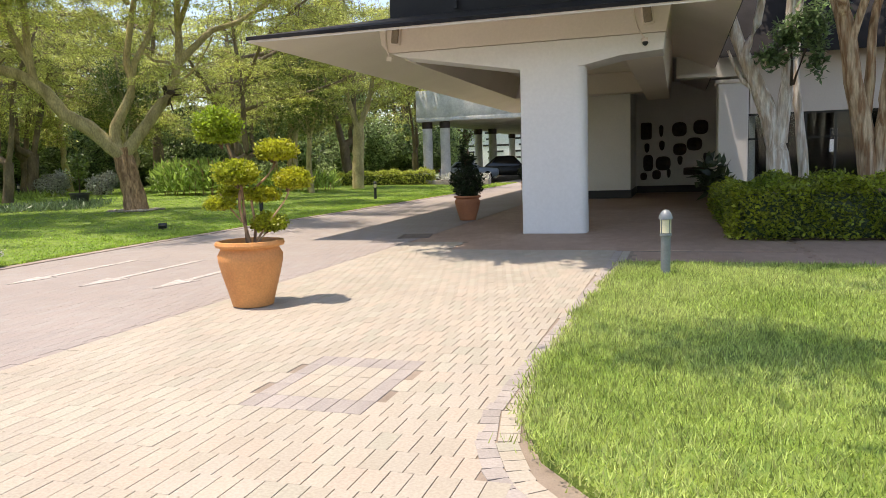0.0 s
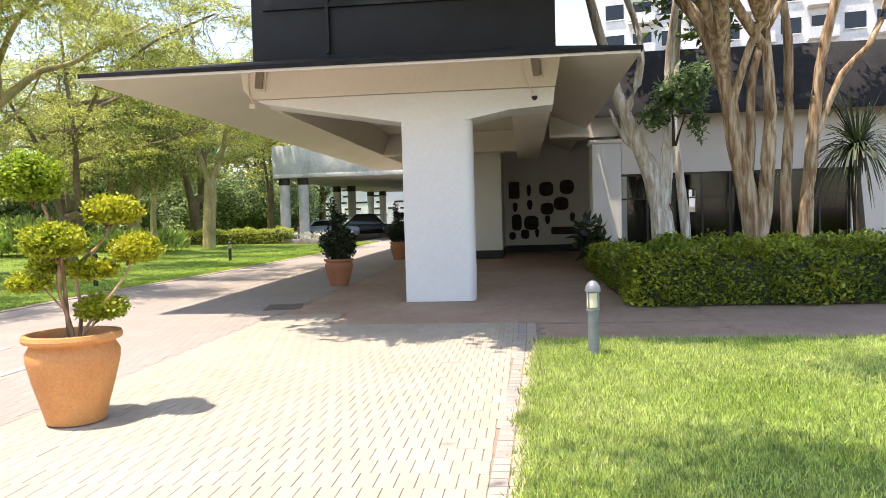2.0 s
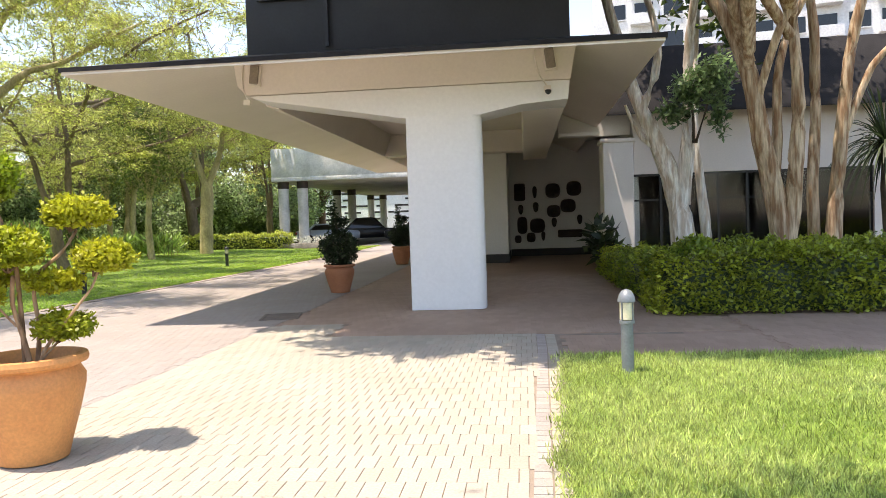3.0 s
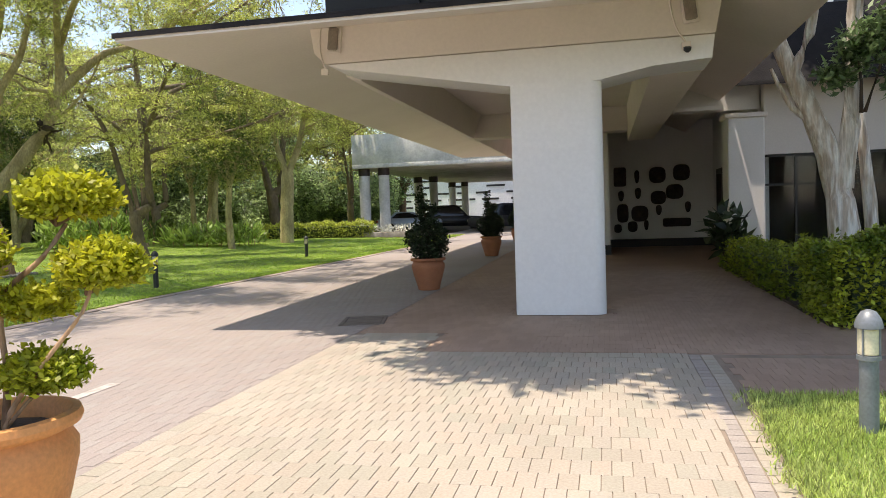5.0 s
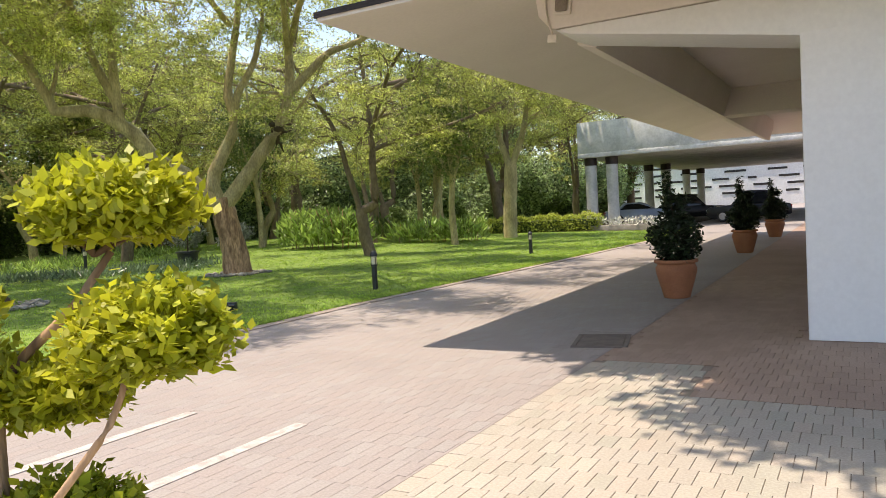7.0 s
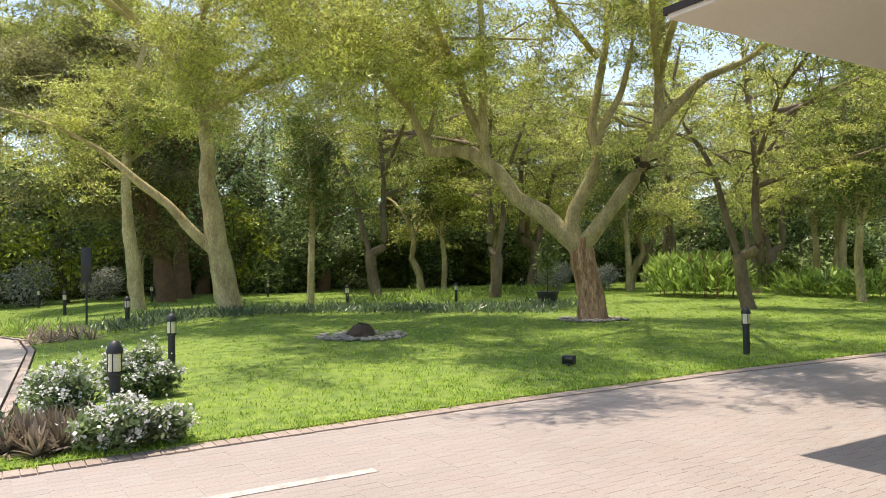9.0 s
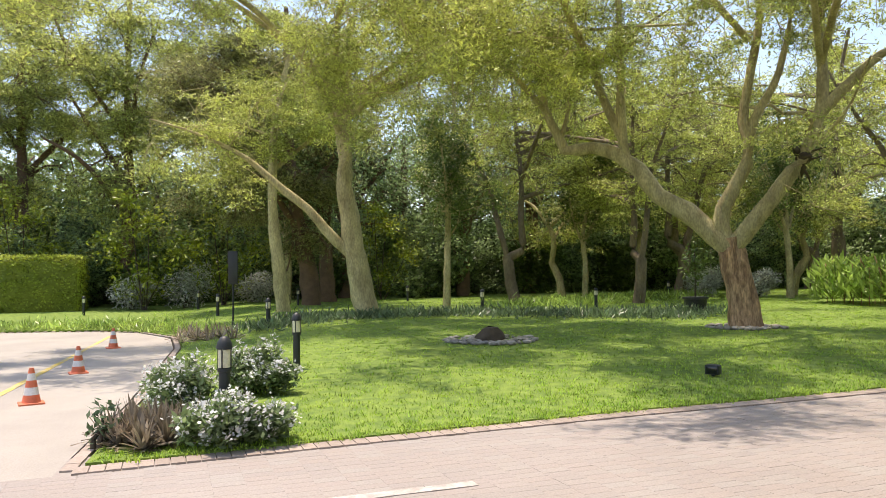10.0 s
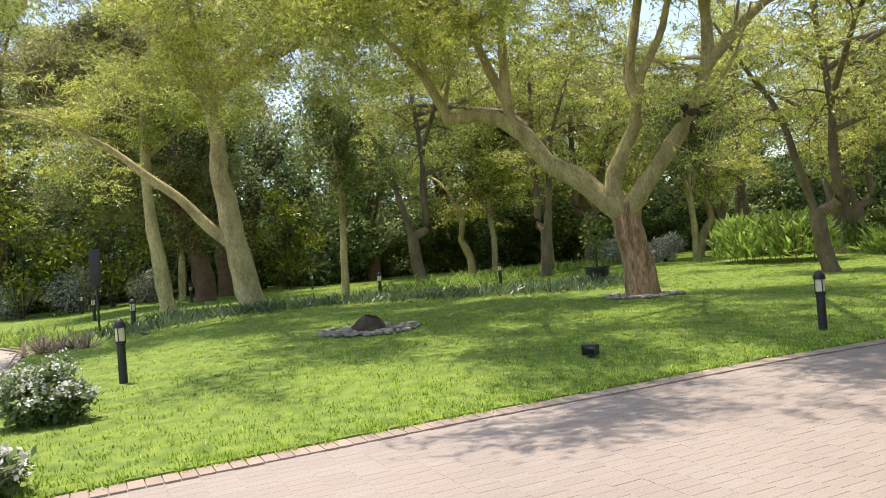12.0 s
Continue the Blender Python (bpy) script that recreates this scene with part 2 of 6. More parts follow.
    "olive_leaf": leaf_mat("olive_drooping_leaf", (0.58, 0.62, 0.17), (0.25, 0.30, 0.085), 0.5, 0.6, 0.45),
    "backdrop": mat("far_shaded_woods", (0.06, 0.09, 0.035), (0.02, 0.032, 0.015), 0.35, 3.0, 0.95, 0.0, world_space=True),
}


# ---- building helpers ----
def rise(y):
    """The ground climbs gently beyond the canopy's column."""
    return 0.006 * max(0.0, y - 12.0)


def kerb_x(y):
    """Where the garden's brick edging runs beside the driveway."""
    return float(np.interp(y, [4, 5, 7, 10, 14, 19, 24, 30, 36, 40], [-8.35, -8.4, -8.5, -8.62, -8.6, -8.2, -7.9, -7.6, -7.4, -7.4]))


def ground_z(x, y):
    """The garden's lawn climbs a little away from the driveway."""
    return rise(y) + 0.016 * min(max(-9.3 - x, 0.0), 14.0) * min(max((y - 6.0) / 3.0, 0.0), 1.0)


def mesh_from(name, verts, faces, smooth=False):
    """A mesh from arrays of points and of three- or four-cornered faces."""
    verts, faces = np.asarray(verts, dtype=np.float32), np.asarray(faces, dtype=np.int32)
    me = bpy.data.meshes.new(name)
    k = faces.shape[1]
    me.vertices.add(len(verts)), me.loops.add(faces.size), me.polygons.add(len(faces))
    me.vertices.foreach_set("co", verts.ravel())
    me.loops.foreach_set("vertex_index", faces.ravel())
    me.polygons.foreach_set("loop_start", np.arange(0, faces.size, k, dtype=np.int32))
    me.polygons.foreach_set("use_smooth", np.full(len(faces), smooth, dtype=bool))
    me.update(calc_edges=True)
    return me


def finish(bm, name, smooth=False):
    bmesh.ops.recalc_face_normals(bm, faces=bm.faces)
    me = bpy.data.meshes.new(name)
    bm.to_mesh(me)
    bm.free()
    if smooth:
        me.polygons.foreach_set("use_smooth", np.ones(len(me.polygons), dtype=bool))
        me.set_sharp_from_angle(angle=radians(40))
    return me


def part(name, me, material, parent=None, label="", m=None):
    if isinstance(me, bmesh.types.BMesh):
        me = finish(me, name, True)
    if material and not me.materials:
        me.materials.append(M[material])
    ob = new(name, me)
    if parent:
        ob.parent = parent
    if m is not None:
        ob.matrix_basis = m
    if label:
        ob["label"] = label
    return ob


def thing(name, x, y, z=0.0, turn=0.0, label="", category="", group="", kind=""):
    ob = new(name)
    ob.empty_display_size = 0.2
    ob.matrix_basis = pose(x, y, z, 0, 0, turn)
    return tagged(ob, label, category, group, kind)


def add_box(bm, x0, x1, y0, y1, z0, z1, bevel=0.0):
    vs = [bm.verts.new((x, y, z)) for z in (z0, z1) for x, y in ((x0, y0), (x1, y0), (x1, y1), (x0, y1))]
    fs = [bm.faces.new([vs[i] for i in f]) for f in ((3, 2, 1, 0), (4, 5, 6, 7), (0, 1, 5, 4), (1, 2, 6, 5), (2, 3, 7, 6), (3, 0, 4, 7))]
    if bevel:
        edges = list({e for f in fs for e in f.edges})
        bmesh.ops.bevel(bm, geom=edges, offset=bevel, segments=2, affect="EDGES", profile=0.5)
    return bm


def box(x0, x1, y0, y1, z0, z1, bevel=0.0):
    return add_box(bmesh.new(), x0, x1, y0, y1, z0, z1, bevel)


def lathe(profile, seg=24, closed=False):
    """A turned body from (radius, height) pairs."""
    bm = bmesh.new()
    rings = []
    for r, z in profile:
        rings.append([bm.verts.new((r * math.cos(2 * math.pi * i / seg), r * math.sin(2 * math.pi * i / seg), z)) for i in range(seg)])
    for a, b in zip(rings, rings[1:]):
        for i in range(seg):
            bm.faces.new((a[i], a[(i + 1) % seg], b[(i + 1) % seg], b[i]))
    bm.faces.new(rings[0][::-1])
    bm.faces.new(rings[-1])
    return bm


def prism(points, axis, lo, hi, bevel=0.0):
    """A flat outline drawn out along x, y or z."""
    bm = bmesh.new()
    put = {"x": lambda a, b, c: (c, a, b), "y": lambda a, b, c: (a, c, b), "z": lambda a, b, c: (a, b, c)}[axis]
    va, vb = [[bm.verts.new(put(a, b, c)) for a, b in points] for c in (lo, hi)]
    n = len(points)
    bm.faces.new(va), bm.faces.new(vb[::-1])
    for i in range(n):
        bm.faces.new((va[i], vb[i], vb[(i + 1) % n], va[(i + 1) % n]))
    if bevel:
        bmesh.ops.bevel(bm, geom=bm.edges[:], offset=bevel, segments=2, affect="EDGES", profile=0.5)
    return bm


def smooth_path(pts, radii, step):
    """Points and radii along a rounded line through the given ones."""
    pts, out, rad = [Vector(p) for p in pts], [], []
    for i in range(len(pts) - 1):
        p0, p1, p2, p3 = pts[max(i - 1, 0)], pts[i], pts[i + 1], pts[min(i + 2, len(pts) - 1)]
        n = max(1, int((p2 - p1).length / step))
        for k in range(n):
            t = k / n
            out.append(0.5 * ((2 * p1) + (p2 - p0) * t + (2 * p0 - 5 * p1 + 4 * p2 - p3) * t * t + (3 * p1 - p0 - 3 * p2 + p3) * t ** 3))
            rad.append(radii[i] + (radii[i + 1] - radii[i]) * t)
    return out + [pts[-1]], rad + [radii[-1]]


class Wood:
    """Tubes of bark gathered into one mesh."""

    def __init__(self):
        self.v, self.f, self.n = [], [], 0

    def tube(self, pts, radii, sides=8, knobbly=0.0):
        pts = [Vector(p) for p in pts]
        up = Vector((0.13, 0.29, 0.95))
        for i, (p, r) in enumerate(zip(pts, radii)):
            d = (pts[min(i + 1, len(pts) - 1)] - pts[max(i - 1, 0)]).normalized()
            a = d.cross(up if abs(d.dot(up)) < 0.95 else Vector((1, 0, 0))).normalized()
            b = d.cross(a)
            for k in range(sides):
                w = 2 * math.pi * k / sides
                rr = r * (1 + knobbly * noise.noise(p * 1.7 + Vector((k, 0, 0)) * 0.6))
                self.v.append(p + (a * math.cos(w) + b * math.sin(w)) * rr)
        for i in range(len(pts) - 1):
            for k in range(sides):
                s = self.n + i * sides
                self.f.append((s + k, s + (k + 1) % sides, s + sides + (k + 1) % sides, s + sides + k))
        self.n += len(pts) * sides

    def mesh(self, name):
        return mesh_from(name, np.array([tuple(v) for v in self.v]), np.array(self.f), True)


def leaf_mesh(name, centres, size, aspect, rng, lift=0.2, vary=0.35, direction=None, slim=False):
    """Many small pointed leaves, one at each centre; slim ones have three corners."""
    c = np.asarray(centres, dtype=float)
    n = len(c)
    d = rng.normal(size=(n, 3)) if direction is None else direction + rng.normal(size=(n, 3)) * 0.45
    d[:, 2] = d[:, 2] * 0.7 + lift
    d /= np.linalg.norm(d, axis=1)[:, None]
    s = np.cross(d, rng.normal(size=(n, 3)) * 0.6 + np.array([0, 0, 1.0]))
    s /= np.linalg.norm(s, axis=1)[:, None] + 1e-9
    length = size * (1 + vary * rng.uniform(-1, 1, n))[:, None]
    half = length * aspect * 0.5
    if slim:
        v = np.stack([c - s * half, c + s * half, c + d * length], axis=1).reshape(-1, 3)
        return mesh_from(name, v, np.arange(3 * n).reshape(n, 3))
    v = np.stack([c, c + d * length * 0.45 + s * half, c + d * length, c + d * length * 0.45 - s * half], axis=1).reshape(-1, 3)
    return mesh_from(name, v, np.arange(4 * n).reshape(n, 4))


def clump(rng, n, centre, radii, fill=0.35):
    """Points in and on an uneven round mass."""
    d = rng.normal(size=(n, 3))
    d /= np.linalg.norm(d, axis=1)[:, None]
    r = np.clip(1 - np.abs(rng.normal(size=n)) * fill, 0.05, 1.1)
    bumps = 1 + 0.16 * np.sin(d[:, 0] * 5 + d[:, 2] * 4 + centre[0]) * np.cos(d[:, 1] * 6 + centre[1])
    return np.asarray(centre) + d * (r * bumps)[:, None] * np.asarray(radii)

# ---- ground, road, lawns ----
def sheet(name, points, z, material, label, thick=0.0, category="", garden=False):
    """A level area with a given outline that follows the ground's rise."""
    bm = bmesh.new()
    top = bm.faces.new([bm.verts.new((x, y, 0)) for x, y in points])
    for y in (12.0, 30.0, 60.0):
        bmesh.ops.bisect_plane(bm, geom=bm.verts[:] + bm.edges[:] + bm.faces[:], plane_co=(0, y, 0), plane_no=(0, 1, 0))
    if garden:
        for n, cuts in (((0, 1, 0), (6.0, 7.5, 9.0, 20.0)), ((1, 0, 0), (-23.3, -18.0, -13.0, -9.3))):
            for c in cuts:
                bmesh.ops.bisect_plane(bm, geom=bm.verts[:] + bm.edges[:] + bm.faces[:], plane_co=Vector(n) * c, plane_no=n)
    if thick:
        got = bmesh.ops.extrude_face_region(bm, geom=bm.faces[:])
        for v in [g for g in got["geom"] if isinstance(g, bmesh.types.BMVert)]:
            v.co.z -= thick
    for v in bm.verts:
        v.co.z += z + (ground_z(v.co.x, v.co.y) if garden else rise(v.co.y))
    ob = part(name, finish(bm, name), material)
    return tagged(ob, label, category or name, kind="structure")


def arc(cx, cy, r, a0, a1, n):
    return [(cx + r * math.cos(radians(a0 + (a1 - a0) * i / n)), cy + r * math.sin(radians(a0 + (a1 - a0) * i / n))) for i in range(n + 1)]


KERB_X, BORDER_X = -9.0, -2.95
sheet("ground", [(-600, -600), (600, -600), (600, 900), (-600, 900)], -0.09, "soil", "wide dark soil ground under the garden", category="ground")
sheet("road", [(KERB_X, -14), (BORDER_X, -14), (BORDER_X, 110), (KERB_X, 110)], -0.0035, "road_far", "pink brick driveway in sun and tree shade", 0.06, "road")
# cream reaches y 10.46 only on the sunlit left strip
sheet("pavement", [(BORDER_X, -14), (3.0, -14), (3.0, 9.2), (1.2, 9.2), (1.2, 9.235), (-1.75, 9.235), (-1.75, 10.46), (BORDER_X, 10.46)], -0.007, "joint", "cream brick forecourt beside the driveway", 0.06, "pavement")
sheet("walkway", [(BORDER_X, 10.46), (-1.75, 10.46), (-1.75, 9.235), (1.2, 9.235), (1.2, 9.2), (14, 9.2), (14, 12.1), (3.9, 12.1), (3.9, 32), (3.9, 110), (BORDER_X, 110)], -0.009, "brown_far", "shaded brown brick paving under the canopy", 0.06, "pavement")
sheet("walkway_strip", [(1.35, 7.28), (14, 7.28), (14, 9.2), (1.35, 9.2)], -0.0075, "brown_far", "brown brick path between lawn and hedge", 0.05, "path")
DRIVE = [(-8.36, -14), (-8.38, 4.4), (-12.0, 4.8), (-19.4, 5.4), (-22.5, 5.35), (-25.0, 4.5), (-26.4, 3.2), (-27.3, 0.3), (-27.8, -14)]
sheet("side_drive", DRIVE, -0.003, "concrete", "pale concrete side drive with faded yellow lines", 0.05, "road")
LAWN_EDGE = [(1.38, 7.3), (1.22, 3.5), (1.2, 1.75), (1.24, 0.95), (1.42, 0.45), (1.75, 0.05), (2.4, -0.45), (3.4, -0.9), (5.0, -1.2), (14, -1.6)]
sheet("lawn_front", LAWN_EDGE + [(14, 7.3)], 0.06, "turf", "bright green mown lawn beside the forecourt", 0.1, "lawn")
LAWN = [(kerb_x(y) - 0.2, y) for y in (39, 36, 33, 30, 27, 24, 21.5, 19, 16.5, 14, 12, 10, 8.5, 7, 6, 5.2)] + [(-8.62, 4.62), (-12.0, 5.0), (-19.4, 5.6), (-22.6, 5.55), (-25.2, 4.65), (-26.6, 3.3), (-27.5, 0.3), (-28.0, -14), (-75, -14), (-75, 95), (-16.8, 95), (-16.8, 40.5), (-9.9, 39.5)]
sheet("lawn_garden", LAWN, 0.03, "turf", "large shaded green garden lawn under trees", 0.1, "lawn", True)
sheet("planting_bed", [(2.95, 10.9), (14, 10.9), (14, 20.3), (3.9, 20.3), (2.95, 19.0)], 0.03, "soil", "dark soil planting bed behind the hedge", 0.1, "bed")


def grass(name, n, spot, height, rng, label, wide=0.012, blade="blade", ground=0.02):
    """Mown blades over an area; spot gives n places."""
    seeds = spot(n // 9)
    xy = np.repeat(seeds, 9, axis=0) + rng.normal(size=(len(seeds) * 9, 2)) * 0.045
    n = len(xy)
    shade = np.repeat(rng.uniform(0.6, 1.25, len(seeds)), 9)
    base = np.column_stack([xy, [ground + ground_z(x, y) for x, y in xy]])
    lean = rng.normal(size=(n, 3)) * 0.5
    lean[:, 2] = 1
    lean /= np.linalg.norm(lean, axis=1)[:, None]
    tip = base + lean * (height * shade * rng.uniform(0.5, 1.3, n))[:, None]
    side = rng.normal(size=(n, 3))
    side[:, 2] = 0
    side *= (wide * rng.uniform(0.6, 1.3, n) / (np.linalg.norm(side, axis=1) + 1e-6))[:, None]
    v = np.stack([base - side, base + side, tip], axis=1).reshape(-1, 3)
    ob = part(name, mesh_from(name, v, np.arange(3 * n).reshape(n, 3)), blade)
    return tagged(ob, label, "grass", kind="stuff")


grs = np.random.default_rng(5)


def front_spots(n):
    out = np.empty((0, 2))
    while len(out) < n:
        p = np.column_stack([1.14 + 8.5 * grs.random(4 * n) ** 1.5, -1.2 + 8.53 * grs.random(4 * n)])
        edge = np.interp(p[:, 1], [-1.2, -0.9, -0.45, 0.05, 0.45, 0.95, 1.75, 3.5, 7.3], [5.0, 3.4, 2.4, 1.75, 1.42, 1.24, 1.2, 1.22, 1.38])
        edge = edge + 0.035 * np.sin(p[:, 1] * 5.3) * np.cos(p[:, 1] * 2.3 + 1) + grs.normal(size=len(p)) * 0.03 - 0.03
        out = np.vstack([out, p[p[:, 0] > edge]])
    return out[:n]


def garden_spots(n):
    out = np.empty((0, 2))
    while len(out) < n:
        y = 4.6 + 38 * grs.random(4 * n)
        p = np.column_stack([np.interp(y, [4, 5, 7, 10, 14, 19, 24, 30, 36, 40], [-8.35, -8.4, -8.5, -8.62, -8.6, -8.2, -7.9, -7.6, -7.4, -7.4]) - 0.19 - 32 * grs.random(4 * n) ** 1.7, y])
        edge = np.interp(-p[:, 0], [8.5, 12, 19.4, 22.6, 25.2, 27, 50], [4.65, 5.0, 5.6, 5.55, 4.65, 2.0, 2.0])
        out = np.vstack([out, p[p[:, 1] > edge + 0.05]])
    return out[:n]


grass("grass", 230000, front_spots, 0.06, grs, "bright green mown grass blades of the front lawn", 0.0055, "pale_blade", 0.055)
grass("grass", 330000, garden_spots, 0.05, grs, "sunlit and shaded mown grass of the garden", 0.0085)


# ---- road markings ----
def marking(name, points, z, material, label):
    bm = bmesh.new()
    vs = [bm.verts.new((x, y, z + rise(y))) for x, y in points]
    bm.faces.new(vs)
    got = bmesh.ops.extrude_face_region(bm, geom=bm.faces[:])
    for v in [g for g in got["geom"] if isinstance(g, bmesh.types.BMVert)]:
        v.co.z -= 0.004
    return tagged(part(name, finish(bm, name), material), label, "marking", "road markings", "structure")


for ax, tail in ((-6.88, 7.42), (-5.6, 7.45), (-4.4, 7.5)):
    marking("road_arrow", [(ax, 4.8), (ax + 0.19, 5.55), (ax + 0.06, 5.48), (ax + 0.06, tail), (ax - 0.06, tail), (ax - 0.06, 5.48), (ax - 0.19, 5.55)], 0.006, "road_paint", "worn white arrow painted on the brick driveway")
for y0, x0, x1 in ((2.75, -24.0, -8.5), (1.2, -18.0, -8.5), (-1.2, -18.0, -8.5)):
    marking("yellow_line", [(x0, y0 + 1.0), (x1, y0), (x1, y0 + 0.1), (x0, y0 + 1.1)], 0.003, "yellow_paint", "faded yellow line on the side drive")


# ---- canopy ----
canopy = thing("canopy", -1.7, 22, 0, 0, "white and cream concrete entrance canopy on a broad column", "canopy", kind="structure")
CX, CY = -1.7, 22.0


def cpart(name, bm, material, label=""):
    me = finish(bm, name, True)
    me.transform(Matrix.Translation((-CX, -CY, 0)))
    return part(name, me, material, canopy, label)


# column, flush with the beam's face
F = 12.03
bm = box(-1.01, 0.29, F, F + 0.62, 0, 3.36)
bmesh.ops.bevel(bm, geom=[e for e in bm.edges if abs(e.verts[0].co.x - e.verts[1].co.x) < 1e-4 and abs(e.verts[0].co.y - e.verts[1].co.y) < 1e-4 and e.verts[0].co.x > 0], offset=0.16, segments=6, affect="EDGES", profile=0.5)
bmesh.ops.bevel(bm, geom=[e for e in bm.edges if abs(e.verts[0].co.z - e.verts[1].co.z) > 1 and e.verts[0].co.x < -0.9], offset=0.025, segments=2, affect="EDGES", profile=0.5)
cpart("column", bm, "column")
cpart("lower_beam", prism([(-3.6, 3.78), (-1.01, 3.34), (0.29, 3.34), (1.0, 3.5), (1.78, 3.53), (1.82, 3.86), (-3.8, 3.86)], "y", F + 0.002, F + 0.9, 0.012), "column")
cpart("upper_beam", prism([(-3.84, 3.872), (1.83, 3.872), (1.95, 4.5), (-4.06, 4.5), (-4.0, 4.05)], "y", F - 0.012, F + 0.88, 0.012), "beige")
cpart("side_beam", prism([(-3.95, 4.5), (-3.8, 3.82), (-3.55, 3.74), (-3.3, 4.5)], "y", F + 0.88, 34.6, 0.01), "beige")
cpart("side_beam", prism([(0.98, 4.5), (1.02, 3.5), (1.76, 3.52), (1.9, 4.5)], "y", F + 0.9, 24.4, 0.01), "beige")
cpart("cross_beam", box(-3.6, 1.0, 23.6, 24.4, 3.75, 4.45, 0.01), "beige")
# eaves: a sloping soffit below and a roof above, as one ring
EX0, EX1, EY0, EY1 = -6.1, 3.05, 10.17, 35.0
bm = bmesh.new()


def ring(x0, x1, y0, y1, z):
    return [bm.verts.new(p) for p in ((x0, y0, z), (x1, y0, z), (x1, y1, z), (x0, y1, z))]


rings = [ring(-4.15, 2.0, F + 0.1, 34.0, 4.44), ring(EX0, EX1, EY0, EY1, 4.0)]
for a, b in zip(rings, rings[1:]):
    for i in range(4):
        bm.faces.new((a[i], b[i], b[(i + 1) % 4], a[(i + 1) % 4]))
bm.faces.new(rings[0][::-1])
got = bmesh.ops.extrude_face_region(bm, geom=bm.faces[:])
for v in [g for g in got["geom"] if isinstance(g, bmesh.types.BMVert)]:
    v.co.z += 0.05
cpart("soffit", bm, "beige", "sloping cream painted soffit")
bm = bmesh.new()
rings = [ring(-3.85, 1.8, 12.6, 33.8, 4.56), ring(EX0 - 0.03, EX1 + 0.03, EY0 - 0.03, EY1 + 0.03, 4.04), ring(EX0 - 0.03, EX1 + 0.03, EY0 - 0.03, EY1 + 0.03, 4.11), ring(-3.85, 1.8, 12.6, 33.8, 4.72)]
for a, b in zip(rings, rings[1:]):
    for i in range(4):
        bm.faces.new((a[i], b[i], b[(i + 1) % 4], a[(i + 1) % 4]))
bm.faces.new(rings[3])
cpart("roof", bm, "roof", "dark weathered sloping roof edge")
upper = box(-3.95, 1.87, 12.45, 33.6, 4.6, 7.6, 0.02)
add_box(upper, -3.7, 1.65, 12.37, 12.44, 5.62, 5.7)
cpart("upper_wall", upper, "black_wall", "black painted upper wall")
cpart("downpipe", box(-2.47, -2.4, 12.36, 12.43, 4.75, 7.4), "black_wall")


# ---- entrance building ----
def wall(name, bm, material, label):
    return tagged(part(name, finish(bm, name), material), label, "wall", kind="structure")


BY = 20.0
wall("wall_block", box(-1.2, 0.44, 24.3, 28.0, -0.05, 4.44), "white_wall", "white painted wall block under the canopy")
tagged(part("baseboard", box(-1.22, 0.465, 24.275, 27.97, -0.05, 0.36), "plinth"), "dark painted skirting round the white block", "skirting", kind="structure")
wall("wall_reliefs", box(-1.2, 4.2, 28.0, 28.3, -0.05, 4.44), "white_wall", "white wall hung with dark carved reliefs")
tagged(part("baseboard", box(0.47, 3.93, 27.97, 27.998, -0.05, 0.36), "plinth"), "dark painted skirting below the reliefs", "skirting", kind="structure")
side = bmesh.new()
for y0, y1, z0, z1 in ((20.5, 21.6, 0, 4.4), (23.0, 25.8, 0, 4.4), (26.9, 28.0, 0, 4.4), (21.6, 23.0, 2.62, 4.4), (25.8, 26.9, 2.55, 4.4)):
    add_box(side, 3.95, 4.2, y0, y1, z0 - 0.05 if z0 == 0 else z0, z1)
wall("wall_doors", side, "white_wall", "white corridor wall with dark doorways")
for y0, y1, z1 in ((21.6, 23.0, 2.62), (25.8, 26.9, 2.55)):
    door = thing("door_1", 4.05, (y0 + y1) / 2, rise(y0), 0, "dark wooden double door in a white wall", "door", "doors", "structure")
    h, d = (y1 - y0) / 2, z1 - rise(y0)
    part("door_leaf", box(-0.02, 0.03, -h + 0.09, -0.005, 0.01, d - 0.09, 0.006), "dark_wood_and_room_shade", door)
    part("door_leaf", box(-0.02, 0.03, 0.005, h - 0.09, 0.01, d - 0.09, 0.006), "dark_wood_and_room_shade", door)
    frame_bm = bmesh.new()
    for a, b, c, e in ((-h - 0.06, -h + 0.08, 0, d), (h - 0.08, h + 0.06, 0, d), (-h - 0.06, h + 0.06, d - 0.08, d + 0.08)):
        add_box(frame_bm, -0.16, 0.02, a, b, c, e)
    part("door_frame", frame_bm, "dark_wood_and_room_shade", door)
    part("handle", box(-0.06, -0.02, -0.1, -0.06, 0.95, 1.15, 0.008), "chrome", door)
wall("corridor_ceiling", box(1.9, 4.2, 20.5, 28.3, 4.4, 4.44), "white_wall", "white ceiling over the entrance corridor")
wall("lintel_wall", box(2.0, 3.95, 20.25, 20.45, 3.75, 4.399), "white_wall", "white lintel over the entrance corridor")
tagged(part("ledge", box(2.0, 3.1, 19.95, 20.25, 3.75, 3.84, 0.01), "white_wall"), "white ledge on the lintel", "ledge", kind="structure")
pillar = wall("pillar", box(3.13, 3.94, 19.6, 20.5, -0.05, 3.5, 0.03), "white_wall", "square white pillar beside the windows")
part("cap", box(3.07, 4.0, 19.56, 20.45, 3.5, 3.6, 0.01), "beige", pillar)
south = bmesh.new()
for x0, x1, z0, z1 in ((4.0, 15, 2.64, 4.3), (3.95, 10.2, 0, 0.35), (10.2, 15, 0, 2.64)):
    add_box(south, x0 + 0.002, x1, BY, BY + 0.3, z0, z1)
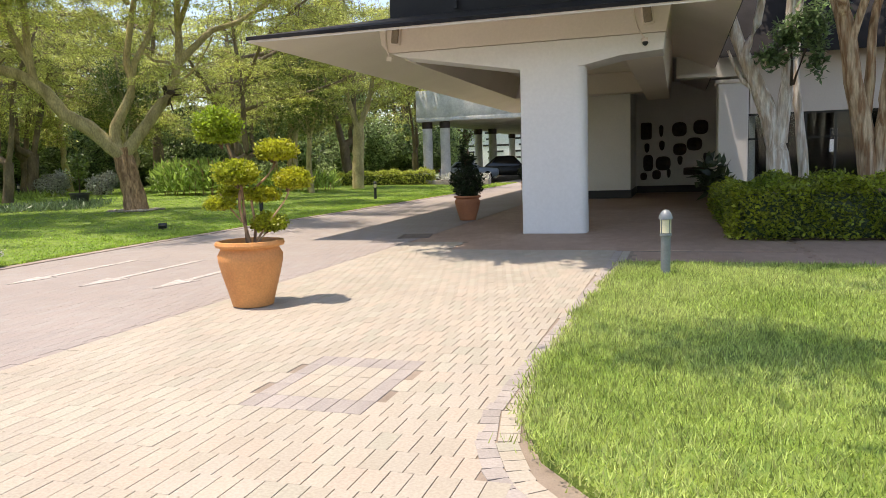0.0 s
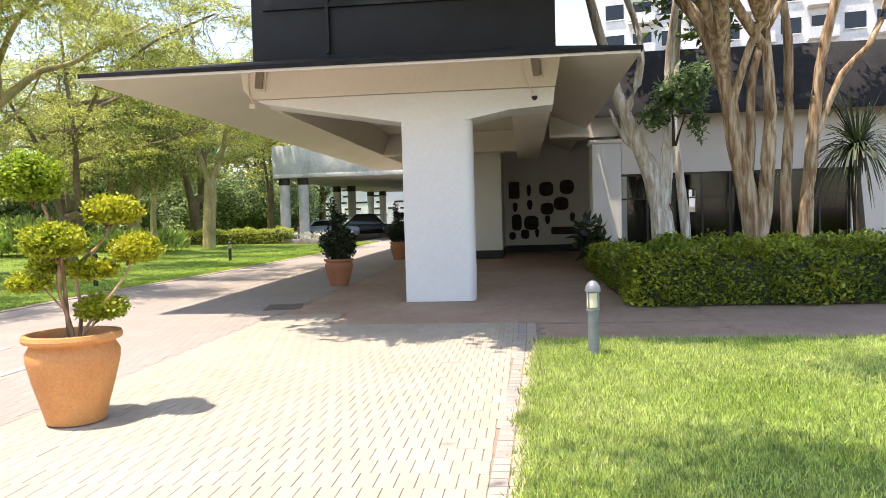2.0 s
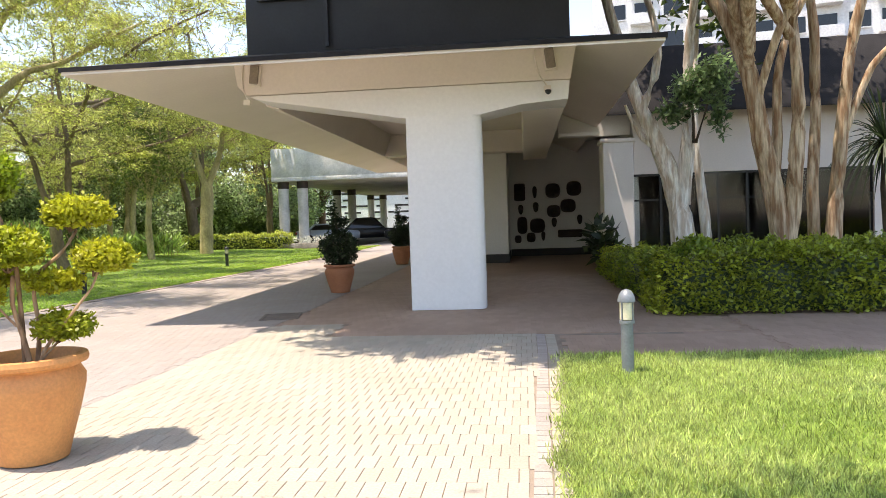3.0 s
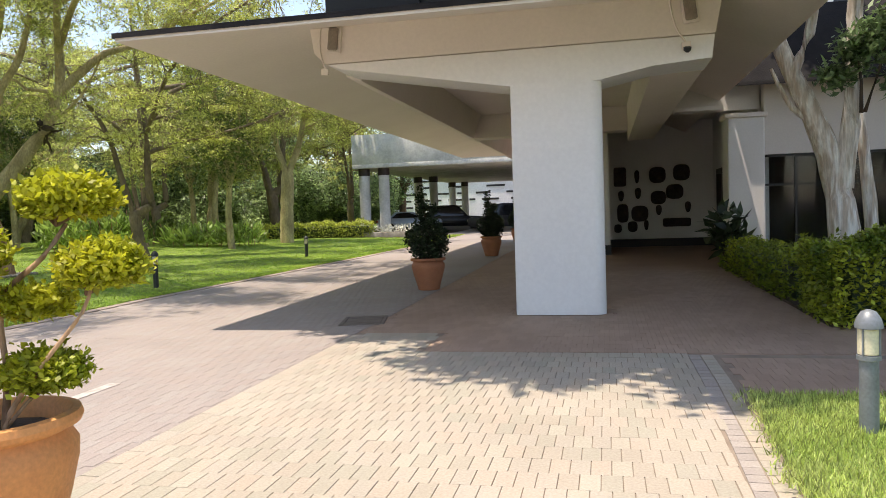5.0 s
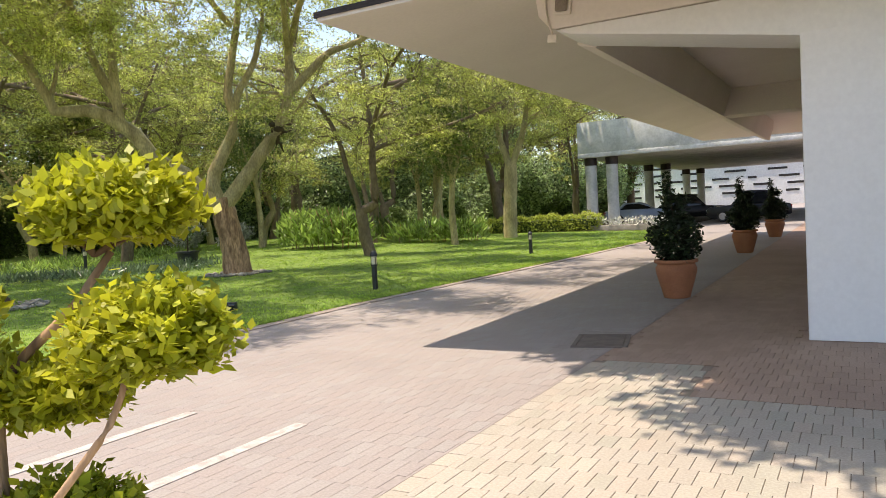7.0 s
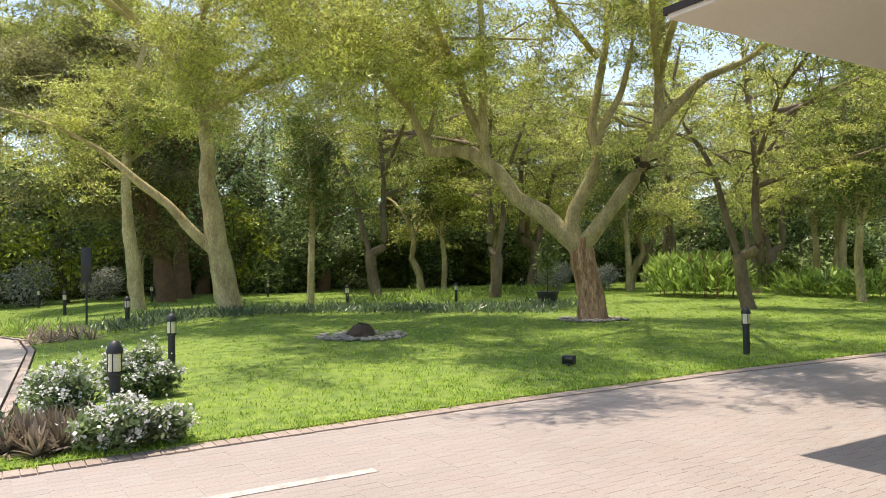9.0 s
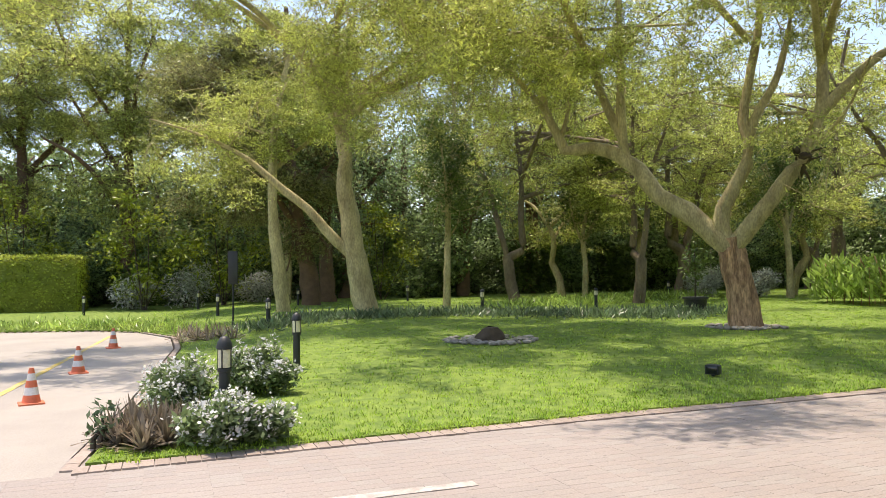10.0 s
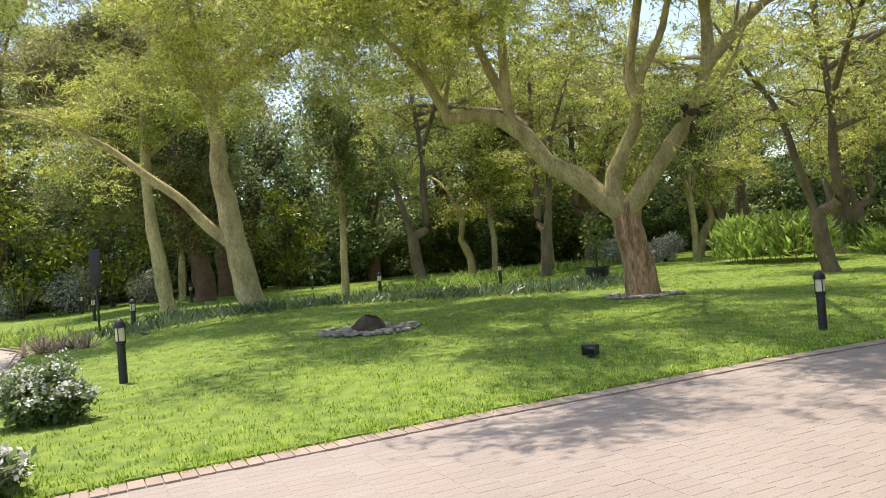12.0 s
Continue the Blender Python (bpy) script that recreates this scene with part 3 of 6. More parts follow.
wall("wall_south", south, "beige", "white wall with wide dark windows behind trees")
for x0, x1, n in ((3.96, 7.0, 4), (7.002, 10.2, 4)):
    win = thing("window_1", (x0 + x1) / 2, BY + 0.12, 0.35, 0, "wide dark window with black metal bars", "window", "south windows", "structure")
    w, hgt = (x1 - x0) / 2, 2.29
    fr = bmesh.new()
    add_box(fr, -w, w, -0.04, 0.04, 0, 0.06), add_box(fr, -w, w, -0.04, 0.04, hgt - 0.06, hgt)
    for i in range(n + 1):
        x = -w + 2 * w * i / n
        add_box(fr, max(x - 0.03, -w), min(x + 0.03, w), -0.035, 0.035, 0.06, hgt - 0.06)
    part("window_frame", fr, "frame", win)
    for i in range(n):
        x = -w + 2 * w * i / n
        part("bar", box(x + 0.03, x + 2 * w / n - 0.03, -0.03, 0.03, 1.55, 1.6), "frame", win)
        g = part("pane", box(x + 0.03, x + 2 * w / n - 0.03, -0.004, 0.004, 0.06, hgt - 0.06), "glass", win)
        g.visible_shadow = False
# added room shell; its dark colour stands in for the unlit interior
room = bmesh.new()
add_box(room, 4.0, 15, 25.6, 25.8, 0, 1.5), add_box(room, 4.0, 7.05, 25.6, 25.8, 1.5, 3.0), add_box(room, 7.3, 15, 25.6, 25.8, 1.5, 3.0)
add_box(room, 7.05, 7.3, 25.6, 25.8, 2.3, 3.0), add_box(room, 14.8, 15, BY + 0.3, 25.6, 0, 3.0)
wall("wall_room", room, "dark_wood_and_room_shade", "interior wall seen through the windows, coloured dark as an unlit room")
wall("ceiling_room", box(4.21, 15, BY + 0.3, 25.8, 3.0, 3.1), "dark_wood_and_room_shade", "ceiling inside the windows, coloured dark as an unlit room")
wall("floor_room", box(4.21, 15, BY + 0.3, 25.8, 0.05, 0.1), "dark_wood_and_room_shade", "floor inside the windows, coloured dark as an unlit room")
roof2 = prism([(19.3, 4.18), (19.3, 4.3), (20.6, 6.2), (31.5, 6.2), (31.5, 4.46), (20.3, 4.46)], "x", 3.1, 16.0)
tagged(part("building_roof", roof2, "roof"), "dark slate roof over the white building", "roof", kind="structure")

# ---- trees ----
def branchy(limbs, rng, spread=1.0, twigs=5, reach=1.6, droop=0.0, sides=8, leaf_from=0.45, knobbly=0.25):
    """The bark of a tree from its main limbs, with branches and twigs grown on them, and the places where its leaves hang."""
    wood, spots = Wood(), []
    for pts, r0, r1, bare in limbs:
        k = len(pts)
        radii = [r0 + (r1 - r0) * i / (k - 1) for i in range(k)]
        p, r = smooth_path(pts, radii, 0.35)
        wood.tube(p, r, sides, knobbly)
        if bare >= 1:
            continue
        length = len(p)
        for i in range(int(length * bare), length):
            if rng.random() > 0.62:
                continue
            d = (p[min(i + 1, length - 1)] - p[max(i - 1, 0)]).normalized()
            out = Vector(rng.normal(size=3)) * 0.9 * spread + d * 0.6 + Vector((0, 0, 0.25 - droop))
            out.normalize()
            ln = reach * rng.uniform(0.6, 1.4)
            q = [p[i]]
            for s in range(4):
                out = (out + Vector(rng.normal(size=3)) * 0.28 - Vector((0, 0, droop * 0.35))).normalized()
                q.append(q[-1] + out * ln / 4)
            rr = max(0.012, r[i] * 0.42)
            wood.tube(q, [rr * (1 - 0.2 * s) for s in range(5)], 5)
            for t in range(twigs):
                j = int(rng.integers(1, 5))
                o2 = (Vector(rng.normal(size=3)) + out * 0.5 - Vector((0, 0, droop))).normalized()
                tl = reach * rng.uniform(0.3, 0.75)
                e = q[j] + o2 * tl * 0.5 + Vector(rng.normal(size=3)) * 0.08
                f = e + (o2 - Vector((0, 0, droop * 0.8))).normalized() * tl * 0.5
                wood.tube([q[j], e, f], [max(0.011, rr * 0.4), 0.011, 0.006], 3)
                spots.append((q[j], e, f))
    return wood, spots


def leaf_places(spots, rng, per, scatter):
    a = np.array([[tuple(v) for v in s] for s in spots])
    i = rng.integers(0, len(a), per)
    t = rng.random(per)[:, None] * 2
    base = np.where(t < 1, a[i, 0] + (a[i, 1] - a[i, 0]) * t, a[i, 1] + (a[i, 2] - a[i, 1]) * (t - 1))
    return base + rng.normal(size=(per, 3)) * scatter


def sprays(centres, rng, count, length):
    """Short feathery rows of leaflets that start at the given places."""
    n = len(centres)
    d = rng.normal(size=(n, 3)) * np.array([1, 1, 0.3]) + np.array([0, 0, -0.15])
    d *= (length * rng.uniform(0.6, 1.3, n) / np.linalg.norm(d, axis=1))[:, None]
    k = np.linspace(0, 1, count)[None, :, None]
    p = centres[:, None, :] + d[:, None, :] * k + np.array([0, 0, -0.12 * length]) * k * k
    return (p + rng.normal(size=p.shape) * 0.018).reshape(-1, 3)


def bunch(centres, rng, k):
    return np.repeat(centres, k, axis=0) + rng.normal(size=(len(centres) * k, 3)) * np.array([0.24, 0.24, 0.05])


def tree(name, x, y, limbs, bark, leaf, seed, label, leaves=15000, size=0.11, aspect=0.35, scatter=0.14, group="", z=None, feather=0, grown=1.0, foot="", spray=0.6, **how):
    rng = np.random.default_rng(seed)
    ob = thing(name, x, y, ground_z(x, y) if z is None else z, 0, label, "tree", group)
    ob.scale = (grown, grown, grown)
    if foot:
        base = Wood()
        pts, r0, r1, _ = limbs[0]
        p, r = smooth_path(pts, [r0 + (r1 - r0) * i / (len(pts) - 1) for i in range(len(pts))], 0.2)
        base.tube(p, [v * (1 + 0.35 * max(0, 0.35 - q.z)) for v, q in zip(r, p)], 14, 0.35)
        part("trunk_foot", base.mesh("trunk_foot"), foot, ob, "reddish rough lower bark")
        limbs = limbs[1:]
    wood, spots = branchy(limbs, rng, **how)
    part("trunk", wood.mesh("trunk"), bark, ob)
    if leaves and spots:
        part("crown", leaf_mesh("crown", sprays(bunch(leaf_places(spots, rng, leaves // feather // 14, scatter), rng, 14), rng, feather, spray) if feather else leaf_places(spots, rng, leaves, scatter), size, aspect, rng, slim=True), leaf, ob)
    return ob


# the three-limbed fever tree on the lawn
lawn_tree = tree("fever_tree", -16.35, 18.7, [
    ([(0.02, 0.02, -0.1), (0, 0, 0.3), (-0.04, -0.04, 0.86), (-0.14, -0.15, 1.56), (-0.22, -0.23, 2.25)], 0.4, 0.31, 1),
    ([(-0.2, -0.2, 2.0), (-0.44, -0.48, 2.3), (-0.89, -0.96, 2.96), (-1.35, -1.47, 3.43), (-1.68, -1.83, 4.13), (-2.02, -2.2, 4.54), (-2.48, -2.69, 4.79), (-3.0, -3.26, 4.8), (-3.15, -3.42, 5.28), (-3.36, -3.65, 5.94), (-3.4, -3.7, 6.57), (-3.1, -3.4, 7.2), (-3.6, -4.2, 8.2)], 0.29, 0.05, 0.8),
    ([(-1.9, -2.05, 4.4), (-1.94, -2.11, 4.83), (-1.96, -2.13, 5.66), (-1.96, -2.13, 7.18), (-1.96, -2.14, 8.7), (-2.05, -2.23, 9.95)], 0.17, 0.06, 0.6),
    ([(-1.94, -2.11, 4.9), (-2.21, -2.4, 5.85), (-2.45, -2.66, 6.81), (-2.65, -2.88, 7.46), (-2.95, -3.2, 8.61), (-3.25, -3.54, 9.95)], 0.13, 0.05, 0.5),
    ([(-3.1, -3.35, 5.0), (-3.0, -3.2, 5.6), (-2.9, -3.1, 6.3)], 0.08, 0.04, 0.6),
    ([(-0.22, -0.22, 2.1), (-0.34, -0.37, 2.57), (-0.29, -0.32, 2.99), (-0.1, -0.11, 3.55), (0.1, 0.11, 4.09), (0.14, 0.15, 4.59), (0.06, 0.06, 5.17), (0.16, 0.18, 6.08), (0.32, 0.35, 7.33), (0.38, 0.41, 8.17), (0.35, 0.39, 9.47)], 0.23, 0.06, 0.7),
    ([(0.14, 0.15, 4.5), (0.24, 0.26, 5.21), (0.56, 0.6, 6.01), (0.7, 0.76, 6.69), (0.84, 0.92, 7.79), (1.2, 0.6, 9.4)], 0.13, 0.04, 0.5),
    ([(-0.16, -0.17, 2.05), (0.0, 0.0, 2.3), (0.24, 0.26, 2.74), (0.64, 0.7, 3.55), (0.95, 1.03, 4.15), (1.12, 1.22, 4.75), (1.26, 1.37, 5.48), (1.28, 1.4, 6.58), (1.29, 1.41, 7.96), (1.37, 1.49, 9.4)], 0.25, 0.08, 0.7),
    ([(1.22, 1.33, 5.2), (1.72, 1.87, 5.96), (2.13, 2.31, 6.5), (2.75, 2.99, 6.84), (3.8, 3.6, 7.6), (5.2, 3.8, 8.2)], 0.15, 0.04, 0.45),
    ([(0.2, 0.2, 7.2), (0.6, -2.4, 8.7), (1.6, -5.2, 9.0), (3.4, -7.8, 8.5)], 0.09, 0.03, 0.25),
    ([(-2.35, -2.5, 6.6), (-0.8, -4.6, 8.2), (1.6, -6.2, 8.7), (4.4, -7.6, 8.5), (6.4, -8.2, 8.0)], 0.09, 0.03, 0.3),
    ([(1.3, 1.4, 7.8), (3.6, 2.6, 9.0), (6.4, 3.2, 9.0), (8.6, 3.0, 8.3)], 0.09, 0.03, 0.3),
    ([(1.28, 1.35, 6.4), (3.0, 0.2, 7.6), (5.5, -1.2, 8.1), (8.4, -2.6, 7.9)], 0.1, 0.03, 0.3),
    ([(-3.3, -3.55, 5.8), (-2.6, -5.2, 6.8), (-1.2, -7.2, 7.5), (0.6, -8.8, 7.5)], 0.09, 0.03, 0.3),
    ([(1.28, 1.35, 6.4), (3.6, -1.4, 7.6), (6.0, -4.0, 8.0), (8.4, -6.4, 7.8)], 0.09, 0.03, 0.4),
    ([(0.1, -1.0, 8.0), (2.4, -3.4, 8.2), (4.6, -4.6, 8.2), (6.6, -5.4, 7.8)], 0.07, 0.03, 0.2),
    ([(0.97, 1.05, 4.25), (1.6, 1.2, 4.7), (2.4, 1.0, 5.2), (3.4, 0.4, 5.9)], 0.06, 0.02, 0.3),
    ([(1.13, 1.23, 5.0), (1.01, 1.1, 5.25), (0.67, 0.73, 5.29), (0.5, 0.55, 5.53), (0.29, 0.31, 5.49), (-0.07, -0.07, 5.54), (-0.52, -0.56, 5.75)], 0.065, 0.02, 1),
], "fever_bark", "fever_leaf", 11, "three-limbed fever tree with yellow-green bark on the lawn", 150000, 0.11, 0.32, 0.1, "fever trees", feather=11, foot="red_bark", twigs=8, reach=1.9, droop=0.2)
scar = Wood()
srng = np.random.default_rng(4)
for k in range(16):
    s = Vector((0.96, 1.02, 4.22)) + Vector(srng.normal(size=3)) * 0.08
    e = s + Vector(srng.normal(size=3)) * (0.22 if k < 10 else 0.4)
    scar.tube([s, (s + e) / 2 + Vector(srng.normal(size=3)) * 0.04, e], [0.12 if k < 10 else 0.05, 0.08 if k < 10 else 0.03, 0.015], 6, 0.5)
part("broken_burl", scar.mesh("broken_burl"), "dark_bark", lawn_tree, "dark splintered burl on a limb")
# the leaning fever tree beside the side drive
tree("fever_tree", -25.2, 11.35, [
    ([(0.0, 0.03, -0.1), (-0.01, -0.02, 0.3), (-0.05, -0.19, 1.15), (-0.09, -0.34, 2.25), (-0.13, -0.51, 3.36), (-0.17, -0.65, 4.29), (-0.16, -0.6, 5.21), (-0.2, -0.76, 6.14), (-0.22, -0.86, 6.79), (-0.2, -0.8, 8.0), (0.2, -0.4, 9.8)], 0.45, 0.12, 0.66),
    ([(-0.12, -0.45, 2.05), (-0.33, -1.28, 2.9), (-0.47, -1.8, 3.55), (-0.67, -2.58, 4.19), (-0.85, -3.27, 4.84), (-1.03, -3.96, 5.38), (-1.36, -5.24, 6.0), (-1.5, -6.6, 6.4)], 0.2, 0.02, 0.5),
    ([(-0.2, -0.8, 6.0), (1.2, -1.6, 6.9), (2.8, -2.2, 7.2), (4.6, -2.6, 6.9)], 0.11, 0.03, 0.3),
    ([(-0.2, -0.8, 6.3), (1.5, 0.6, 7.4), (3.2, 2.2, 7.8), (5.2, 3.4, 7.2)], 0.12, 0.03, 0.3),
    ([(-0.2, -0.7, 6.6), (2.4, 1.6, 7.6), (5.6, 4.2, 8.0), (9.0, 6.0, 7.4)], 0.11, 0.03, 0.35),
    ([(-0.2, -0.7, 6.9), (3.0, -1.6, 8.0), (6.6, -2.0, 8.2), (10.5, -1.4, 7.4)], 0.11, 0.03, 0.35),
    ([(-0.2, -0.7, 7.4), (1.4, -4.0, 9.2), (3.0, -7.4, 10.0), (5.0, -10.0, 9.8)], 0.1, 0.03, 0.45),
    ([(-0.2, -0.6, 7.6), (1.6, -0.4, 8.8), (3.8, 0.2, 9.2), (6.0, 0.6, 8.6)], 0.1, 0.03, 0.3),
    ([(-0.2, -0.7, 6.8), (2.2, 0.2, 7.6), (4.8, 1.0, 7.8), (7.6, 2.0, 7.2)], 0.11, 0.03, 0.35),
    ([(-0.2, -0.7, 6.9), (2.6, -3.8, 8.8), (5.4, -7.0, 9.0), (8.0, -9.2, 8.2)], 0.11, 0.03, 0.4),
], "fever_bark", "fever_leaf", 12, "leaning fever tree with pale bark and feathery crown", 160000, 0.11, 0.32, 0.1, "fever trees", feather=11, twigs=8, reach=2.0, droop=0.3)
tree("fever_tree", -30.5, 9.35, [
    ([(0, 0.1, -0.1), (0, -0.1, 2.0), (0, -0.25, 3.7), (0.1, -0.2, 6.5), (0.4, 0.3, 9.0)], 0.27, 0.08, 0.5),
    ([(0, -0.2, 5.0), (-0.4, 1.4, 6.4), (-0.2, 2.8, 7.6)], 0.1, 0.03, 0.3),
], "fever_bark", "fever_leaf", 13, "slim fever tree trunk behind the side drive", 34000, 0.12, 0.32, 0.12, "fever trees", feather=11, grown=1.1, twigs=6, reach=1.9, droop=0.25)
# darker, crooked tree by the driveway
crooked = tree("crooked_tree", -16.2, 25.2, [
    ([(0.05, 0.05, -0.1), (-0.1, -0.1, 0.8), (-0.2, -0.15, 1.9)], 0.27, 0.22, 1),
    ([(-0.2, -0.15, 1.8), (-0.5, -0.4, 3.3), (-0.9, -0.6, 5.0), (-1.5, -1.1, 6.4), (-2.0, -1.8, 8.0)], 0.14, 0.04, 0.4),
    ([(-0.15, -0.15, 1.8), (0.3, 0.2, 2.1), (0.28, 0.15, 3.3), (0.3, 0.2, 5.0), (0.1, 0.1, 7.5), (0, 0, 9.7)], 0.19, 0.05, 0.4),
    ([(0.3, 0.2, 4.2), (0.9, 0.7, 4.5), (2.2, 1.7, 4.9), (3.8, 2.8, 5.5), (5.2, 3.4, 6.2)], 0.1, 0.03, 0.25),
    ([(0.3, 0.2, 5.0), (1.6, -0.8, 6.2), (3.0, -2.0, 7.0), (6.0, -4.0, 7.9), (9.2, -6.0, 8.2)], 0.1, 0.03, 0.25),
    ([(0.2, 0.15, 6.0), (2.6, 1.6, 7.4), (5.6, 2.6, 8.0), (9.0, 3.4, 8.0)], 0.1, 0.03, 0.25),
    ([(0.2, 0.15, 6.6), (2.0, 4.6, 7.8), (4.6, 8.0, 8.4), (8.4, 11.0, 8.2)], 0.1, 0.03, 0.3),
], "crooked_bark", "fever_leaf", 14, "crooked dark-barked tree at the edge of the lawn", 34000, 0.13, 0.36, 0.1, "garden trees", feather=11, grown=0.92, twigs=8, reach=1.7, droop=0.2)
tree("forked_tree", -15.3, 35.7, [
    ([(0, 0, -0.1), (0.1, 0.05, 2.4), (0.2, 0.1, 4.1)], 0.42, 0.34, 1),
    ([(0.15, 0.1, 3.9), (-0.4, -0.2, 6.2), (-0.6, -0.3, 8.9), (-0.9, 0, 11)], 0.22, 0.06, 0.3),
    ([(0.2, 0.1, 3.9), (0.9, 0.4, 5.9), (1.3, 0.6, 8.1), (1.8, 0.6, 10.5)], 0.22, 0.06, 0.3),
], "fever_bark", "fever_leaf", 15, "forked pale-barked tree beyond the lawn", 36000, 0.13, 0.34, 0.12, "garden trees", feather=11, grown=0.86, twigs=6, reach=2.4, droop=0.2)
for x, y, turn, k in ((-27.5, 23.5, 140, 1.0), (-33, 20.5, 30, 1.15), (-35.5, 32, 250, 1.2), (-27.5, 42, 80, 1.1), (-22.5, 50, 320, 1.15), (-38, 44, 190, 1.3), (-19, 56, 60, 1.1), (-32.5, 29.5, 210, 1.3), (-31, 38.5, 100, 1.6), (-20.5, 46, 10, 1.5), (-21.5, 33.0, 300, 0.9), (-23.5, 37.5, 20, 1.0)):
    crooked.scale = (k, k, k)
    tagged(copy_thing(crooked, pose(x, y, ground_z(x, y), 0, 0, turn)), "feathery garden tree with dark crooked branches under taller woods")
crooked.scale = (0.92, 0.92, 0.92)
# low pale feathery trees with bent trunks beyond the lawn
low = tree("feathery_tree", -30.0, 34.3, [
    ([(0, 0, -0.1), (0.15, 0.1, 1.0), (0.5, 0.5, 1.9), (0.35, 0.35, 2.8), (0.6, 0.6, 4.0)], 0.24, 0.12, 0.9),
    ([(0.6, 0.6, 3.8), (-0.6, -0.8, 5.0), (-2.2, -2.0, 5.8), (-4.0, -3.4, 5.6)], 0.1, 0.03, 0.3),
    ([(0.6, 0.6, 3.8), (1.8, 1.6, 5.2), (3.2, 3.0, 5.8), (4.6, 4.2, 5.5)], 0.1, 0.03, 0.3),
    ([(0.6, 0.6, 3.9), (0.9, -1.0, 5.4), (1.6, -2.6, 6.4), (2.4, -4.0, 6.0)], 0.1, 0.03, 0.3),
    ([(0.6, 0.6, 4.0), (0.2, 1.2, 5.6), (-0.8, 2.0, 7.0), (-1.6, 2.6, 7.4)], 0.09, 0.03, 0.3),
    ([(0.4, 0.4, 3.0), (1.4, 0.0, 3.9), (2.6, -0.6, 4.4), (3.8, -1.2, 4.4)], 0.08, 0.03, 0.3),
], "fever_bark", "fever_leaf", 19, "low pale feathery tree with a bent trunk", 26000, 0.14, 0.34, 0.12, "garden trees", feather=11, twigs=7, reach=1.7, droop=0.25)
for x, y, turn, k in ((-36.5, 25.0, 150, 1.0), (-24.0, 43.5, 60, 1.1), (-37.5, 37.5, 250, 1.1)):
    low.scale = (k, k, k)
    copy_thing(low, pose(x, y, ground_z(x, y), 0, 0, turn))
low.scale = (1, 1, 1)
# tall olive drooping trees over the far lawn
olive = tree("drooping_tree", -48.0, 3.0, [
    ([(0, 0, -0.1), (0.1, 0.1, 2.5), (0.0, 0.2, 5.0), (0.2, 0.1, 9.0), (0.1, 0.2, 14.5)], 0.36, 0.08, 0.3),
    ([(0, 0.1, 3.8), (1.2, -1.4, 6.0), (2.0, -3.0, 7.0)], 0.14, 0.04, 0.3),
    ([(0, 0.1, 4.4), (1.4, 1.6, 6.6), (2.2, 3.0, 7.6)], 0.14, 0.04, 0.3),
    ([(0.1, 0.1, 5.5), (-1.6, -1.8, 8.6), (-2.6, -2.8, 10.4)], 0.14, 0.04, 0.3),
    ([(0.1, 0.1, 6.5), (1.8, 0.6, 9.6), (2.6, 1.4, 12.0)], 0.13, 0.04, 0.3),
    ([(0.1, 0.1, 7.0), (-1.4, 2.0, 10.0), (-1.8, 3.0, 12.4)], 0.13, 0.04, 0.3),
    ([(0.1, 0.1, 7.5), (0.8, -2.0, 10.6), (1.0, -3.0, 13.2)], 0.12, 0.04, 0.3),
], "brown_bark", "olive_leaf", 18, "tall olive tree with drooping feathery foliage", 80000, 0.14, 0.34, 0.14, "garden trees", feather=8, spray=0.8, twigs=8, reach=2.2, droop=0.45)
for x, y, turn, k in ((-48.5, 10.0, 120, 1.25), (-54.0, -3.0, 240, 1.45), (-50.0, -13.0, 20, 1.2)):
    olive.scale = (k, k, k)
    copy_thing(olive, pose(x, y, ground_z(x, y), 0, 0, turn))
olive.scale = (1.3, 1.3, 1.3)
# olive tree whose crown shade is put into a darker leaf colour
tree("drooping_tree", -36.4, 11.3, [
    ([(0, 0.3, -0.1), (0.0, 0.2, 1.5), (0.1, -0.2, 3.5), (0.2, -0.6, 6.0), (0.1, -0.8, 10.0), (0.1, -0.8, 14.0)], 0.5, 0.1, 0.25),
    ([(0.1, -0.2, 3.4), (0.6, -1.8, 5.6), (1.2, -3.6, 7.0), (1.8, -5.2, 7.0)], 0.18, 0.04, 0.3),
    ([(0.1, -0.4, 4.6), (-0.4, 1.4, 7.0), (0.2, 2.4, 8.6)], 0.15, 0.04, 0.3),
    ([(0.2, -0.6, 6.0), (1.0, -2.4, 8.4), (1.4, -4.4, 9.8), (1.6, -6.0, 9.6)], 0.15, 0.04, 0.25),
    ([(0.1, -0.7, 8.0), (-0.6, -2.6, 10.4), (-0.4, -4.6, 11.6)], 0.13, 0.04, 0.25),
    ([(0.1, -0.8, 9.0), (1.0, -2.2, 11.6), (1.2, -3.6, 13.0)], 0.12, 0.04, 0.25),
    ([(0.1, -0.8, 9.4), (0.6, 0.8, 11.6), (0.8, 1.8, 13.0)], 0.12, 0.04, 0.25),
], "brown_bark", "shade_leaf", 20, "tall olive tree behind the lawn, hanging foliage coloured darker as if in shade", 90000, 0.15, 0.36, 0.14, "garden trees", feather=8, spray=0.9, twigs=8, reach=2.0, droop=0.5)
